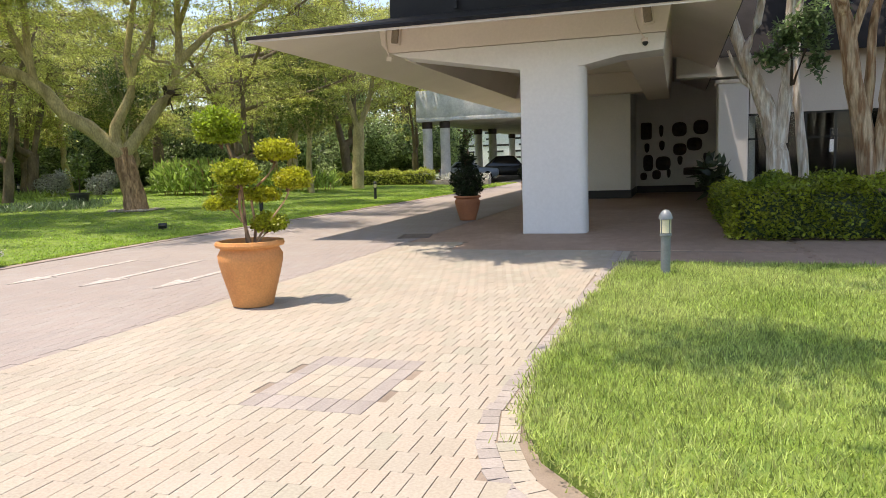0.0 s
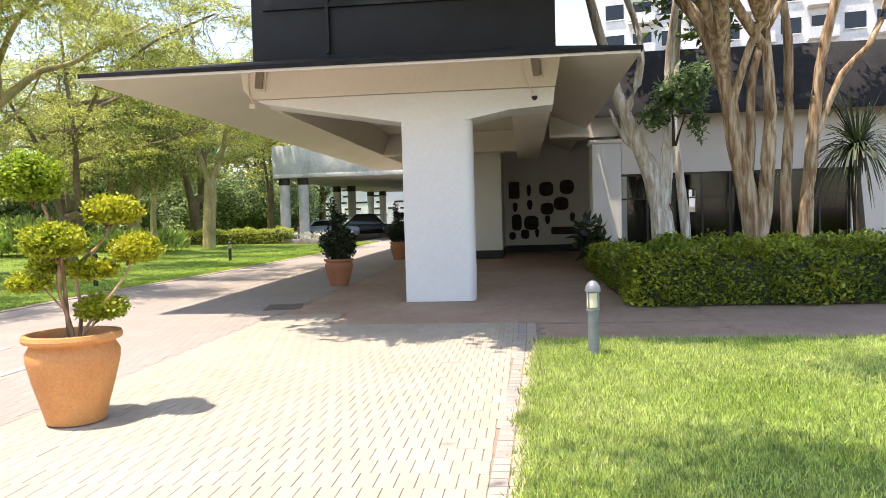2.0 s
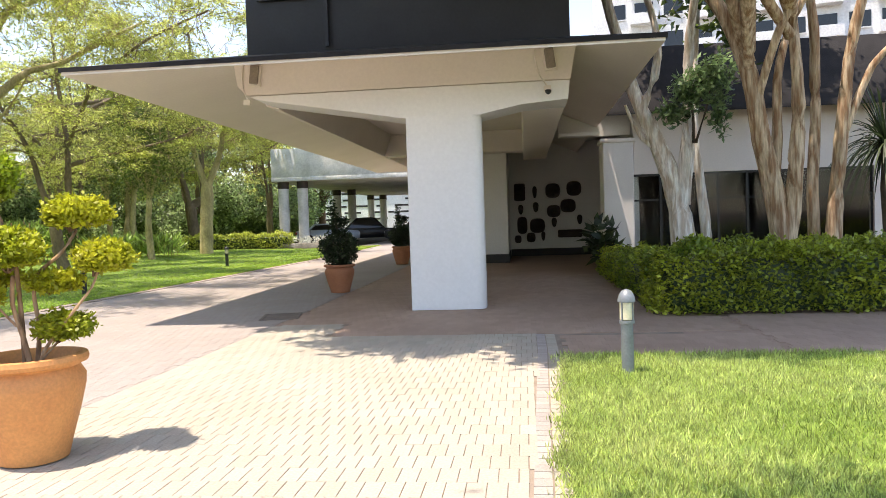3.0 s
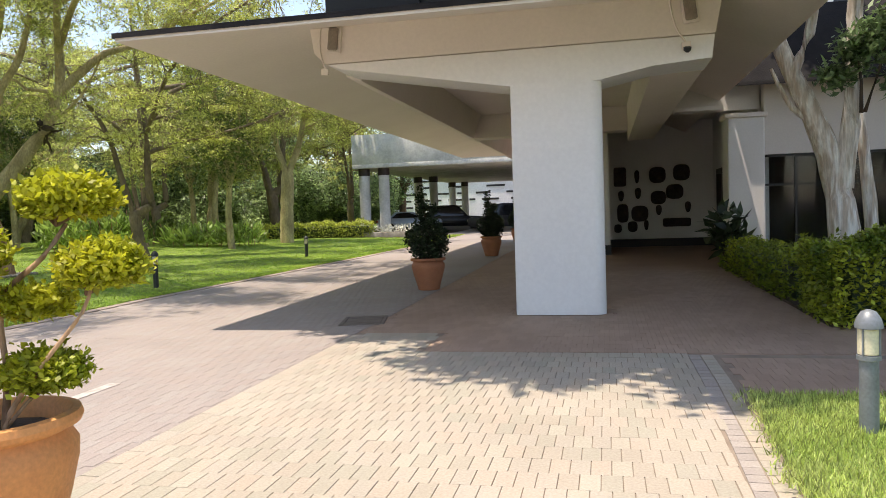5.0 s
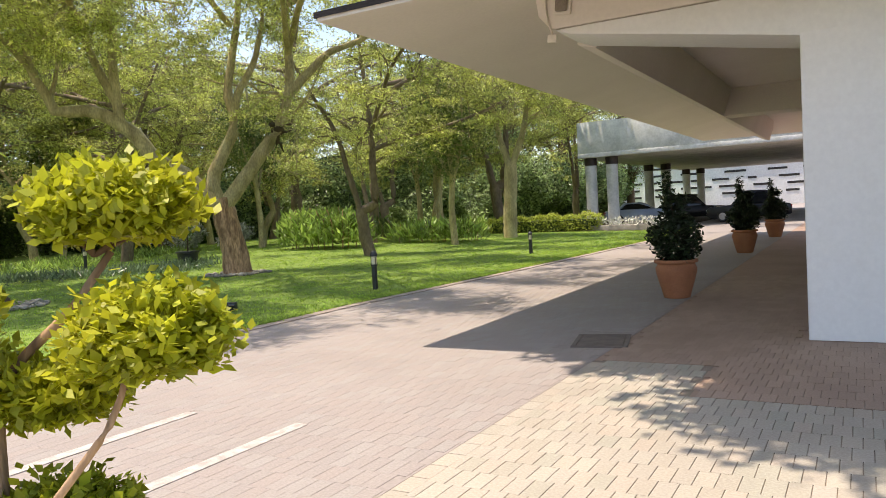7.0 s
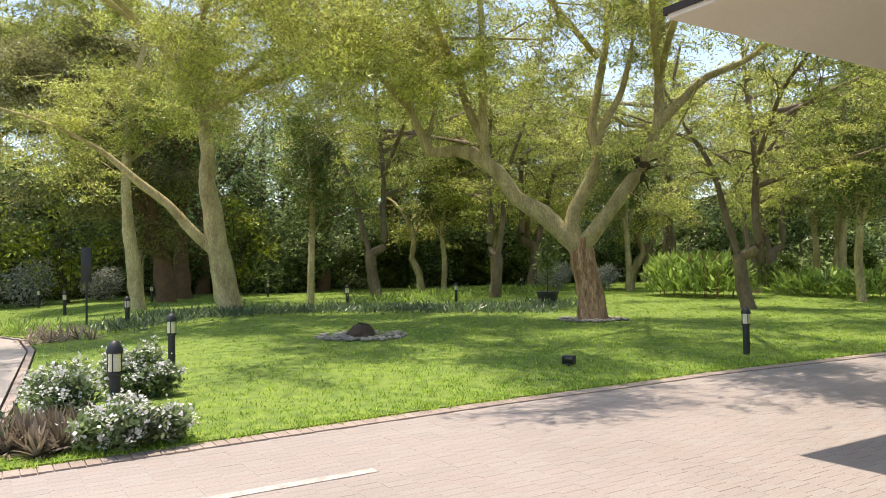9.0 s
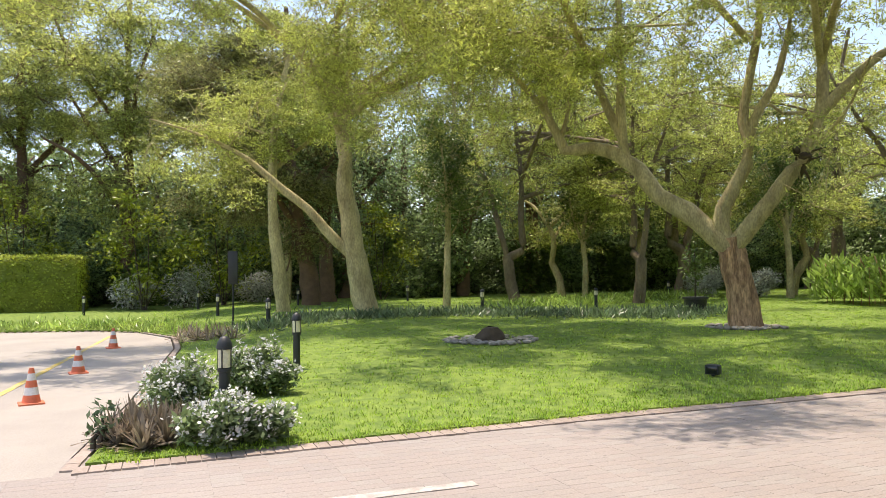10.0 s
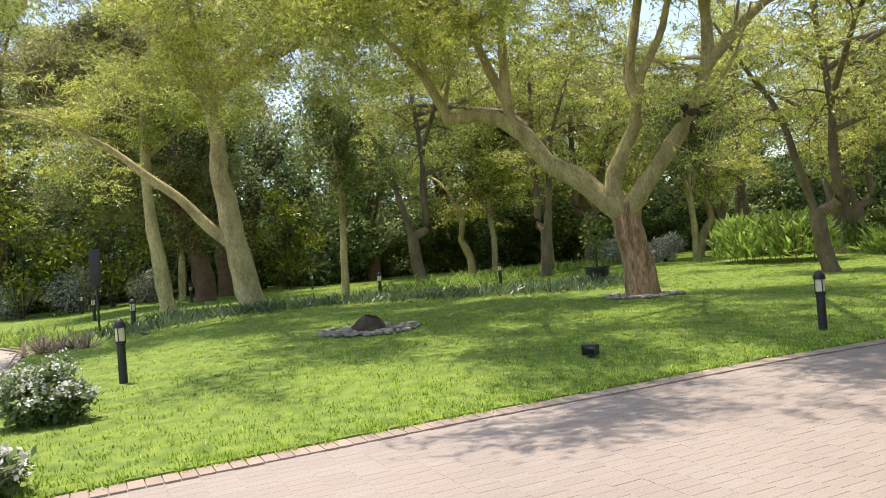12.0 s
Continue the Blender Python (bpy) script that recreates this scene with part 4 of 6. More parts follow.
# slim garden trees, one shape in two sizes
slim = tree("slim_tree", -28.5, 15.4, [
    ([(0, 0, -0.1), (0.1, 0, 1.5), (0.0, 0.1, 3.2), (0.3, 0.1, 5.0), (0.4, 0.3, 8.0)], 0.17, 0.05, 0.35),
    ([(0.05, 0, 2.6), (-0.5, 0.4, 4.2), (-0.7, 0.9, 6.4)], 0.09, 0.03, 0.3),
    ([(0.1, 0, 3.0), (0.9, -0.3, 4.6), (1.3, -0.7, 6.6)], 0.08, 0.03, 0.3),
], "fever_bark", "mid_leaf", 16, "slim pale garden tree with thin branches", 14000, 0.13, 0.4, 0.22, "garden trees", twigs=6, reach=1.6)
for x, y, turn, s in ((-33.9, 24.8, 60, 1.0), (-15.7, 30.9, 200, 1.0), (-27.4, 31.5, 130, 1.05), (-25.5, 44.0, 20, 1.2), (-38, 31, 290, 1.1), (-21.5, 40, 250, 1.2), (-40, 11, 90, 1.2)):
    slim.scale = (s, s, s)
    copy_thing(slim, pose(x, y, ground_z(x, y), 0, 0, turn))
slim.scale = (1, 1, 1)
# old dark trunks at the wood's edge
big = tree("dark_tree", -45.0, 27.5, [
    ([(0, 0, -0.1), (0.1, 0.1, 2.0), (0.0, 0.3, 4.5), (0.3, 0.4, 8.0), (0.2, 0.2, 12.0)], 0.55, 0.15, 0.35),
    ([(0.05, 0.2, 3.6), (-1.0, 0.8, 6.0), (-2.2, 1.2, 9.0)], 0.25, 0.06, 0.3),
    ([(0.05, 0.2, 4.2), (1.2, -0.8, 6.5), (2.6, -1.6, 9.5)], 0.25, 0.06, 0.3),
    ([(0.2, 0.4, 6.0), (0.4, 2.0, 8.0), (0.4, 3.4, 10.5)], 0.2, 0.05, 0.3),
], "brown_bark", "dark_leaf", 17, "tall dark tree at the edge of the wood", 8000, 0.26, 0.55, 0.5, "wood edge trees", twigs=7, reach=2.6)
wrng = np.random.default_rng(3)
for x, y in ((-39.5, 12.6), (-43, 22), (-46, 36), (-46, 15), (-50, 20), (-52, 30), (-48, 44), (-43, 52), (-37, 58), (-31, 64), (-26, 70), (-57, 14), (-56, 40), (-40, 70), (-50, 55), (-22, 80), (-34, 80), (-60, 26), (-62, 48), (-34, -26), (-46, -30), (-18, -30), (-8, -26)):
    s = wrng.uniform(0.8, 1.2)
    big.scale = (s, s, s)
    copy_thing(big, pose(x + wrng.uniform(-1, 1), y + wrng.uniform(-1, 1), rise(y), 0, 0, wrng.uniform(0, 360)))
big.scale = (1, 1, 1)


# ---- shrubs ----
def shrub(name, x, y, masses, leaf, seed, label, n=6000, size=0.16, aspect=0.5, z=None, group="", category="shrub", fill=0.3, bark="dark_bark", stems=6, slim=False):
    rng = np.random.default_rng(seed)
    ob = thing(name, x, y, ground_z(x, y) if z is None else z, 0, label, category, group)
    vol = np.array([m[1][0] * m[1][1] * m[1][2] for m in masses]) ** 0.66
    pts = np.vstack([clump(rng, int(n * v / vol.sum()) + 1, c, r, fill) for (c, r), v in zip(masses, vol)])
    pts[:, 2] = np.abs(pts[:, 2])
    part("foliage", leaf_mesh("foliage", pts, size, aspect, rng, slim=slim), leaf, ob)
    w = Wood()
    for i in range(stems):
        c, r = masses[i % len(masses)]
        a = rng.uniform(0, 6.28)
        w.tube([(0.1 * math.cos(a), 0.1 * math.sin(a), -0.05), (c[0] * 0.5 + 0.1 * math.cos(a), c[1] * 0.5 + 0.1 * math.sin(a), c[2] * 0.5), (c[0], c[1], c[2])], [0.035, 0.025, 0.012], 5)
    part("stem", w.mesh("stem"), bark, ob)
    return ob


under = shrub("undergrowth_shrub", -44, 20, [((0, 0, 1.3), (2.2, 2.0, 1.6)), ((1.6, 0.8, 2.4), (1.8, 1.6, 1.6)), ((-1.4, 0.6, 3.0), (1.7, 1.7, 1.9)), ((0.4, -1.0, 0.8), (2.0, 1.5, 1.0)), ((0.3, 0.8, 4.2), (1.7, 1.6, 1.6))], "dark_leaf", 21, "dense dark green shrub in the wood", 8000, 0.26, 0.6, group="undergrowth", slim=True)
light = shrub("undergrowth_shrub", -45, 33, [((0, 0, 1.0), (1.9, 1.7, 1.3)), ((1.2, 0.5, 1.9), (1.4, 1.3, 1.2)), ((-1.0, 0.3, 2.3), (1.3, 1.4, 1.4))], "mid_leaf", 22, "leafy blue-green shrub in the wood", 6500, 0.25, 0.55, group="undergrowth", slim=True)
for i in range(74):
    t = i / 73
    if i % 2:
        bx = np.interp(t, [0, 0.25, 0.5, 0.7, 0.85, 1], [-49, -48.5, -46, -40, -29, -20.5])
        by = np.interp(t, [0, 0.25, 0.5, 0.7, 0.85, 1], [-16, 5, 28, 46, 58, 72])
    else:
        bx = np.interp(t, [0, 0.25, 0.5, 0.7, 0.85, 1], [-55, -54, -52, -46, -34, -22])
        by = np.interp(t, [0, 0.25, 0.5, 0.7, 0.85, 1], [-18, 5, 30, 51, 64, 80])
    src = light if i % 5 in (1, 2) else under
    s = wrng.uniform(0.75, 1.25) * (1.25 if i % 2 == 0 else 0.95)
    src.scale = (s, s, s * wrng.uniform(0.85, 1.15))
    copy_thing(src, pose(bx + wrng.uniform(-1.2, 1.2), by + wrng.uniform(-1.2, 1.2), rise(by), 0, 0, wrng.uniform(0, 360)))
for x, y, s in ((-60, -9, 2.0), (-63, -3, 2.2), (-57, -19, 2.0), (-60, 3, 2.0)):
    under.scale = (s, s, s)
    copy_thing(under, pose(x, y, 0, 0, 0, 40 * s))
under.scale = light.scale = (1, 1, 1)
for x, y, s in ((-45.8, -2.0, 1.2), (-41.0, 4.2, 1.1), (-46.0, -7.5, 1.3), (-41.5, 8.0, 1.1), (-41.5, 16.5, 1.0)):
    fresh = shrub("leafy_shrub", x, y, [((0, 0, 1.4), (1.3, 1.6, 1.2)), ((0.4, 1.3, 2.6), (1.2, 1.2, 1.0)), ((-0.3, -1.2, 2.9), (1.2, 1.3, 1.1)), ((0.2, 0.2, 4.0), (1.1, 1.3, 0.9)), ((0.6, -0.6, 5.0), (0.8, 0.9, 0.6))], "hedge_leaf", 23 + int(s * 10), "loose yellow-green shrub in sun before the wood", 2600, 0.2, 0.4, group="undergrowth", fill=0.6)
    fresh.scale = (s, s, s)
# plain woods far behind: a sheet whose dark colour holds the shade between trees
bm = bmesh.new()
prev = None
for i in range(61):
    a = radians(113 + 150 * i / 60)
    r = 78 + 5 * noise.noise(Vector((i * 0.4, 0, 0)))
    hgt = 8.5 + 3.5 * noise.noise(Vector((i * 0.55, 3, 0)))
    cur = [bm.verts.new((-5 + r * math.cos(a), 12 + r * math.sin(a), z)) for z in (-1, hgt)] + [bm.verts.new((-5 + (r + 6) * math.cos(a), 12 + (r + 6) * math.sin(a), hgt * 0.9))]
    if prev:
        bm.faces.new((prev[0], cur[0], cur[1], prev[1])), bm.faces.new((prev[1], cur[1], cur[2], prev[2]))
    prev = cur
tagged(part("backdrop", bm, "backdrop"), "far belt of woods as a sheet with shade in its dark colour", "woods", kind="structure")

# ---- trees and planting by the entrance ----
for x, y, limbs, seed, n in (
    (4.15, 14.6, [([(0, 0, -0.1), (0, 0, 1.0), (-0.1, 0.1, 1.9), (-0.3, 0.1, 2.6), (-0.6, 0.1, 3.3), (-0.9, 0.2, 4.1), (-1.4, 0.2, 6.0), (-2.2, -0.8, 8.4), (-3.4, -2.6, 10.0)], 0.26, 0.05, 0.62),
                 ([(0, 0.05, 1.7), (0.12, 0, 2.7), (0.15, 0, 3.7), (0.2, 0, 5.0), (0.4, -1.2, 7.8), (-0.4, -3.6, 9.8)], 0.17, 0.04, 0.7),
                 ([(-0.75, 0.1, 3.6), (-0.4, 0.1, 4.7), (-0.7, 0.2, 6.2), (-2.6, -2.2, 8.8), (-5.0, -4.6, 9.8)], 0.1, 0.03, 0.5),
                 ([(-0.3, 0.1, 2.7), (-0.75, 0.1, 3.05), (-1.05, 0.2, 3.75)], 0.06, 0.03, 1)], 31, 15000),
    (4.75, 15.0, [([(0, 0, -0.1), (-0.05, 0, 1.1), (-0.15, 0, 2.2), (-0.25, 0, 3.3), (-0.1, 0.3, 5.5), (0.2, 0.2, 7.5), (0.6, 0.8, 9.0)], 0.13, 0.04, 0.65)], 32, 4000),
    (5.7, 13.3, [([(0, 0, -0.1), (-0.05, 0, 0.9), (-0.2, 0, 1.9), (-0.4, 0, 2.8), (-0.6, 0, 4.0), (-1.0, 0.1, 5.1), (-1.9, 0, 6.4), (-3.6, -1.6, 8.6), (-6.0, -3.6, 9.6)], 0.24, 0.06, 0.75),
                 ([(0.02, 0, 0.8), (0.12, -0.1, 1.9), (0.2, -0.1, 2.9), (0.2, -0.1, 3.9), (0.1, -0.1, 5.5), (-0.4, -1.6, 8.0), (-2.2, -4.2, 9.6)], 0.17, 0.05, 0.7),
                 ([(-0.2, 0.1, 1.6), (-0.1, 0.1, 2.8), (0.0, 0.2, 4.2), (0.6, 0.3, 5.6), (1.8, -1.6, 8.2)], 0.12, 0.04, 0.82),
                 ([(-0.5, 0, 3.4), (-0.2, -0.3, 4.6), (0.3, -0.5, 5.6), (1.2, -3.6, 8.4), (0.6, -6.6, 9.4)], 0.09, 0.03, 0.75),
                 ([(-0.6, 0, 4.2), (-2.0, -1.4, 7.0), (-4.6, -2.6, 9.0), (-7.6, -3.2, 9.4), (-10.4, -3.4, 9.0)], 0.12, 0.03, 0.56),
                 ([(0.1, -0.1, 5.0), (-1.6, -2.2, 8.0), (-4.0, -3.9, 9.2), (-7.0, -4.6, 9.2)], 0.11, 0.03, 0.56),
                 ([(-0.6, 0, 4.0), (-1.6, -2.6, 7.6), (-3.0, -4.6, 9.0), (-5.2, -5.4, 9.0)], 0.1, 0.03, 0.56),
                 ([(0.1, -0.1, 5.2), (0.8, -2.6, 7.6), (1.2, -4.6, 8.6), (3.6, -5.4, 8.8)], 0.1, 0.03, 0.56),
                 ([(-0.6, 0, 4.4), (-1.8, -3.4, 7.4), (-4.6, -5.0, 8.6), (-7.0, -4.3, 8.8), (-9.4, -4.1, 8.6)], 0.12, 0.03, 0.56),
                 ([(0.1, -0.1, 5.0), (-1.0, -3.4, 7.6), (-3.6, -5.4, 8.6), (-7.2, -5.9, 8.6)], 0.11, 0.03, 0.56),
                 ([(0.1, -0.1, 5.0), (-2.0, -3.2, 7.6), (-5.2, -4.8, 8.8), (-7.3, -5.2, 8.8)], 0.11, 0.03, 0.56),
                 ([(0.1, -0.1, 5.0), (-1.4, -4.0, 7.6), (-3.8, -5.6, 8.6), (-6.0, -6.1, 8.6)], 0.1, 0.03, 0.62),
                 ([(0.1, -0.1, 5.0), (-1.6, -3.6, 7.6), (-4.2, -5.4, 8.6), (-6.9, -5.8, 8.6)], 0.1, 0.03, 0.56),
                 ([(0.1, -0.1, 5.0), (-1.2, -3.8, 7.6), (-3.0, -5.5, 8.6), (-5.0, -5.9, 8.6)], 0.1, 0.03, 0.56),
                 ([(0.1, -0.1, 5.0), (-2.4, -3.4, 7.6), (-5.4, -5.0, 8.6), (-7.7, -5.3, 8.6)], 0.1, 0.03, 0.56),
                 ([(0.1, -0.1, 5.2), (-0.4, -3.4, 7.6), (-1.6, -5.4, 8.6), (-3.4, -5.9, 8.6)], 0.1, 0.03, 0.56),
                 ([(0.1, -0.1, 5.2), (0.6, -3.2, 7.6), (0.2, -5.2, 8.6), (-0.6, -5.9, 8.6)], 0.1, 0.03, 0.56),
                 ([(0.1, -0.1, 4.6), (-2.4, -1.6, 7.2), (-5.4, -2.0, 8.6), (-8.6, -2.2, 8.8)], 0.1, 0.03, 0.56)], 33, 170000),
    (6.95, 14.4, [([(0, 0, -0.1), (0, 0, 1.1), (0.1, 0, 2.1), (0.2, -0.1, 3.6), (0.35, -0.1, 4.7), (0.6, -0.2, 5.8), (1.2, -0.4, 8.0), (2.2, 1.2, 10.0), (3.0, 3.4, 10.6)], 0.17, 0.04, 0.75),
                  ([(-0.25, 0.2, -0.1), (-0.3, 0.2, 1.8), (-0.2, 0.3, 3.6), (-0.3, 0.3, 5.8), (-1.0, 1.0, 8.4), (-1.8, 3.2, 10.2), (-2.4, 5.0, 10.4)], 0.13, 0.04, 0.72),
                  ([(0.2, -0.1, 3.0), (0.7, -0.1, 4.2), (1.4, -0.2, 5.2), (2.2, 0.8, 8.4), (1.8, 3.6, 10.2), (0.6, 5.6, 10.6)], 0.08, 0.03, 0.75)], 34, 20000),
):
    tree("paperbark_tree", x, y, limbs, "white_bark" if seed < 33 else "pale_bark", "mid_leaf", seed, "tall pale tree with peeling bark in the planting bed", n, 0.19, 0.62, 0.22, "paperbark trees", z=0.03, twigs=7, reach=1.6, droop=0.15)
tree("paperbark_tree", 8.6, 0.6, [([(0, 0, -0.1), (-0.1, 0, 2.0), (-0.4, 0.1, 4.5), (-1.2, 0.3, 6.5), (-3.6, 0.4, 8.2), (-6.0, 0.6, 8.6), (-7.6, 1.2, 8.2)], 0.28, 0.05, 0.65),
                                  ([(-0.5, 0.1, 4.6), (-1.8, 1.4, 6.6), (-3.8, 2.6, 8.0), (-5.6, 3.4, 8.2)], 0.14, 0.04, 0.5),
                                  ([(-0.9, 0.2, 5.8), (-2.6, -1.0, 7.4), (-5.2, -1.6, 8.2)], 0.12, 0.04, 0.5)], "pale_bark", "mid_leaf", 36, "tall pale tree shading the front lawn", 9000, 0.15, 0.5, 0.3, "paperbark trees", z=0.03, twigs=6, reach=1.3, droop=0.1)
shrub("hanging_creeper", 4.25, 14.2, [((0.0, 0, 0.9), (0.42, 0.32, 0.45)), ((0.42, -0.05, 1.2), (0.45, 0.3, 0.5)), ((0.55, 0, 0.5), (0.2, 0.2, 0.55)), ((-0.35, 0.05, 0.55), (0.3, 0.22, 0.3))], "creeper_leaf", 35, "green leafy creeper hanging on the pale trunk", 2300, 0.15, 0.36, z=2.95, category="plant", fill=0.6, stems=2)


def hedge(name, x, y, w, d, h, leaf, seed, label, n, size=0.07, turn=0, z=0.02, group="", bumps=0.12, inner="topiary_and_hedge_shade"):
    """A clipped hedge: a solid core, by default coloured dark as the shade behind the leaves, and a shell of leaves
    with an uneven top.
    """
    rng = np.random.default_rng(seed)
    ob = thing(name, x, y, z, turn, label, "hedge", group)
    area = np.array([w * d, w * h, w * h, d * h, d * h])
    pick = rng.choice(5, n, p=area / area.sum())
    u, v = rng.uniform(-0.5, 0.5, n), rng.random(n)
    p = np.empty((n, 3))
    p[:, 0] = np.where(pick < 3, u * w, np.where(pick == 3, -w / 2, w / 2))
    p[:, 1] = np.where(pick == 0, (v - 0.5) * d, np.where(pick == 1, -d / 2, np.where(pick == 2, d / 2, u * d)))
    p[:, 2] = np.where(pick == 0, h, v * h)
    wave = bumps * (np.sin(p[:, 0] * 2.9 + seed) * np.cos(p[:, 1] * 3.3) + 0.6 * np.sin(p[:, 0] * 7.1 + p[:, 2] * 5))
    p[:, 2] += wave * (p[:, 2] / h) + rng.normal(size=n) * 0.03
    p[:, 1] += np.where((pick == 1) | (pick == 2), wave * 0.6, 0) + rng.normal(size=n) * 0.04
    p[:, 0] += rng.normal(size=n) * 0.04
    p[:, 2] = np.maximum(p[:, 2], 0.02)
    part("foliage", leaf_mesh("foliage", p, size, 0.55, rng), leaf, ob)
    # plain box; its dark default colour stands in for shade among the leaves
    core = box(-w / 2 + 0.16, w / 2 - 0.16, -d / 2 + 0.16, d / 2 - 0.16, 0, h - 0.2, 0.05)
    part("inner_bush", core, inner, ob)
    return ob


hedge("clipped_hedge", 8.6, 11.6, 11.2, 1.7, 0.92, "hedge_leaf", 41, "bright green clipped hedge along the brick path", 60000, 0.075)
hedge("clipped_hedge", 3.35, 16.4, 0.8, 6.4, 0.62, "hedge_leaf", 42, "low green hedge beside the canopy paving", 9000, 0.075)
shrub("bed_shrub", 4.6, 14.4, [((0, 0, 0.5), (1.3, 0.8, 0.5)), ((1.6, 0.2, 0.5), (1.2, 0.9, 0.5)), ((3.2, 0.4, 0.45), (1.4, 1.0, 0.5))], "hedge_leaf", 43, "loose green shrub behind the hedge", 9000, 0.09, 0.5, z=0.02)
shrub("bed_shrub", 8.6, 14.8, [((0, 0, 0.5), (1.4, 0.9, 0.55)), ((1.9, 0.2, 0.5), (1.3, 1.0, 0.5)), ((4.0, 0.2, 0.5), (1.5, 1.0, 0.5))], "mid_leaf", 44, "loose green shrub behind the hedge", 8000, 0.1, 0.5, z=0.02)


def blades(name, ob, base, count, length, wide, rng, leaf, droop=0.8, up=0.9):
    """Long strap leaves that rise from one place and bend over."""
    vs, fs = [], []
    for i in range(count):
        a, tilt = rng.uniform(0, 2 * math.pi), rng.uniform(0.05, 1.0)
        out = Vector((math.cos(a), math.sin(a), 0))
        side = Vector((-math.sin(a), math.cos(a), 0))
        ln, w = length * rng.uniform(0.6, 1.1), wide * rng.uniform(0.7, 1.2)
        for k in range(5):
            t = k / 4
            p = Vector(base) + out * ln * t * (0.25 + tilt * 0.75) + Vector((0, 0, ln * (up * (1.15 - tilt) * t - droop * tilt * t * t * 0.55)))
            ww = w * (0.25 + 1.5 * t * (1 - t) + 0.35 * (1 - t)) if k < 4 else 0.003
            vs += [p - side * ww / 2, p + side * ww / 2 + Vector((0, 0, 0.01))]
        s = len(vs) - 10
        fs += [(s + 2 * k, s + 2 * k + 1, s + 2 * k + 3, s + 2 * k + 2) for k in range(4)]
    return part(name, mesh_from(name, np.array([tuple(v) for v in vs]), np.array(fs)), leaf, ob)


prng = np.random.default_rng(8)
palm = thing("yucca_palm", 8.45, 15.5, 0.03, 0, "dark spiky yucca palm with a drooping skirt of leaves", "palm")
w = Wood()
w.tube([(0, 0, -0.05), (0.05, 0, 0.9), (0, 0.05, 1.9), (0.02, 0.02, 2.9)], [0.14, 0.12, 0.11, 0.12], 8, 0.3)
part("trunk", w.mesh("trunk"), "dark_bark", palm)
blades("fronds", palm, (0, 0, 2.75), 190, 1.55, 0.055, prng, "palm_leaf", 2.4, 1.0)
ficus = thing("broadleaf_plant", 3.0, 19.0, rise(19.5), 0, "dark broad-leaved plant in front of the white pillar", "plant")
w = Wood()
for a in range(6):
    w.tube([(0, 0, 0), (0.12 * math.cos(a), 0.12 * math.sin(a), 0.5), (0.3 * math.cos(a), 0.3 * math.sin(a), 1.0)], [0.025, 0.018, 0.01], 5)
part("stems", w.mesh("stems"), "dark_bark", ficus)
part("leaves", leaf_mesh("leaves", clump(prng, 150, (0, 0, 0.78), (0.42, 0.42, 0.55), 0.5), 0.4, 0.42, prng, 0.3), "palm_leaf", ficus)


# ---- potted plants ----
POT = [(0.20, 0), (0.235, 0.01), (0.27, 0.14), (0.33, 0.34), (0.37, 0.5), (0.375, 0.57), (0.345, 0.62), (0.335, 0.64), (0.345, 0.655), (0.39, 0.665), (0.4, 0.69), (0.39, 0.72), (0.35, 0.725), (0.325, 0.70), (0.31, 0.6)]


def pot(x, y, s, material, label, group):
    ob = thing("plant_pot", x, y, rise(y), 0, label, "plant pot", group)
    body = part("pot_body", lathe(POT, 40), material, ob)
    part("soil", lathe([(0.02, 0.6), (0.315, 0.6), (0.315, 0.63), (0.1, 0.65)], 20), "soil", ob)
    ob.scale = (s, s, s)
    return ob


pot(-2.42, 4.0, 1.0, "terracotta", "large orange terracotta pot with a rolled rim on the forecourt", "terracotta pots").scale = (0.94, 0.94, 1.0)
cloud = thing("cloud_topiary", -2.42, 4.0, 0.62, 0, "golden-green shrub clipped into round leafy pads", "topiary")
trng = np.random.default_rng(77)
PADS = [((-0.32, 0.0, 1.32), (0.27, 0.25, 0.24)), ((0.2, 0.32, 1.06), (0.23, 0.22, 0.13)), ((-0.05, -0.12, 0.82), (0.24, 0.22, 0.16)), ((0.46, 0.2, 0.74), (0.2, 0.19, 0.13)), ((-0.28, -0.1, 0.5), (0.17, 0.15, 0.07)), ((0.19, 0.11, 0.27), (0.2, 0.18, 0.11)), ((-0.3, 0.16, 0.62), (0.15, 0.15, 0.07)), ((0.1, 0.16, 0.58), (0.2, 0.16, 0.08))]
for c, r in PADS:
    n = int(62000 * (r[0] * r[1] + r[0] * r[2]))
    p = clump(trng, n, c, [0.93 * v for v in r], 0.22) + trng.normal(size=(n, 3)) * 0.02
    p[:, 2] = np.maximum(p[:, 2], c[2] - r[2] * 0.55)
    part("pad", leaf_mesh("pad", p, 0.036, 0.58, trng, 0.5, 0.45), "gold_leaf" if c[2] < 1.2 else "pad_leaf", cloud)
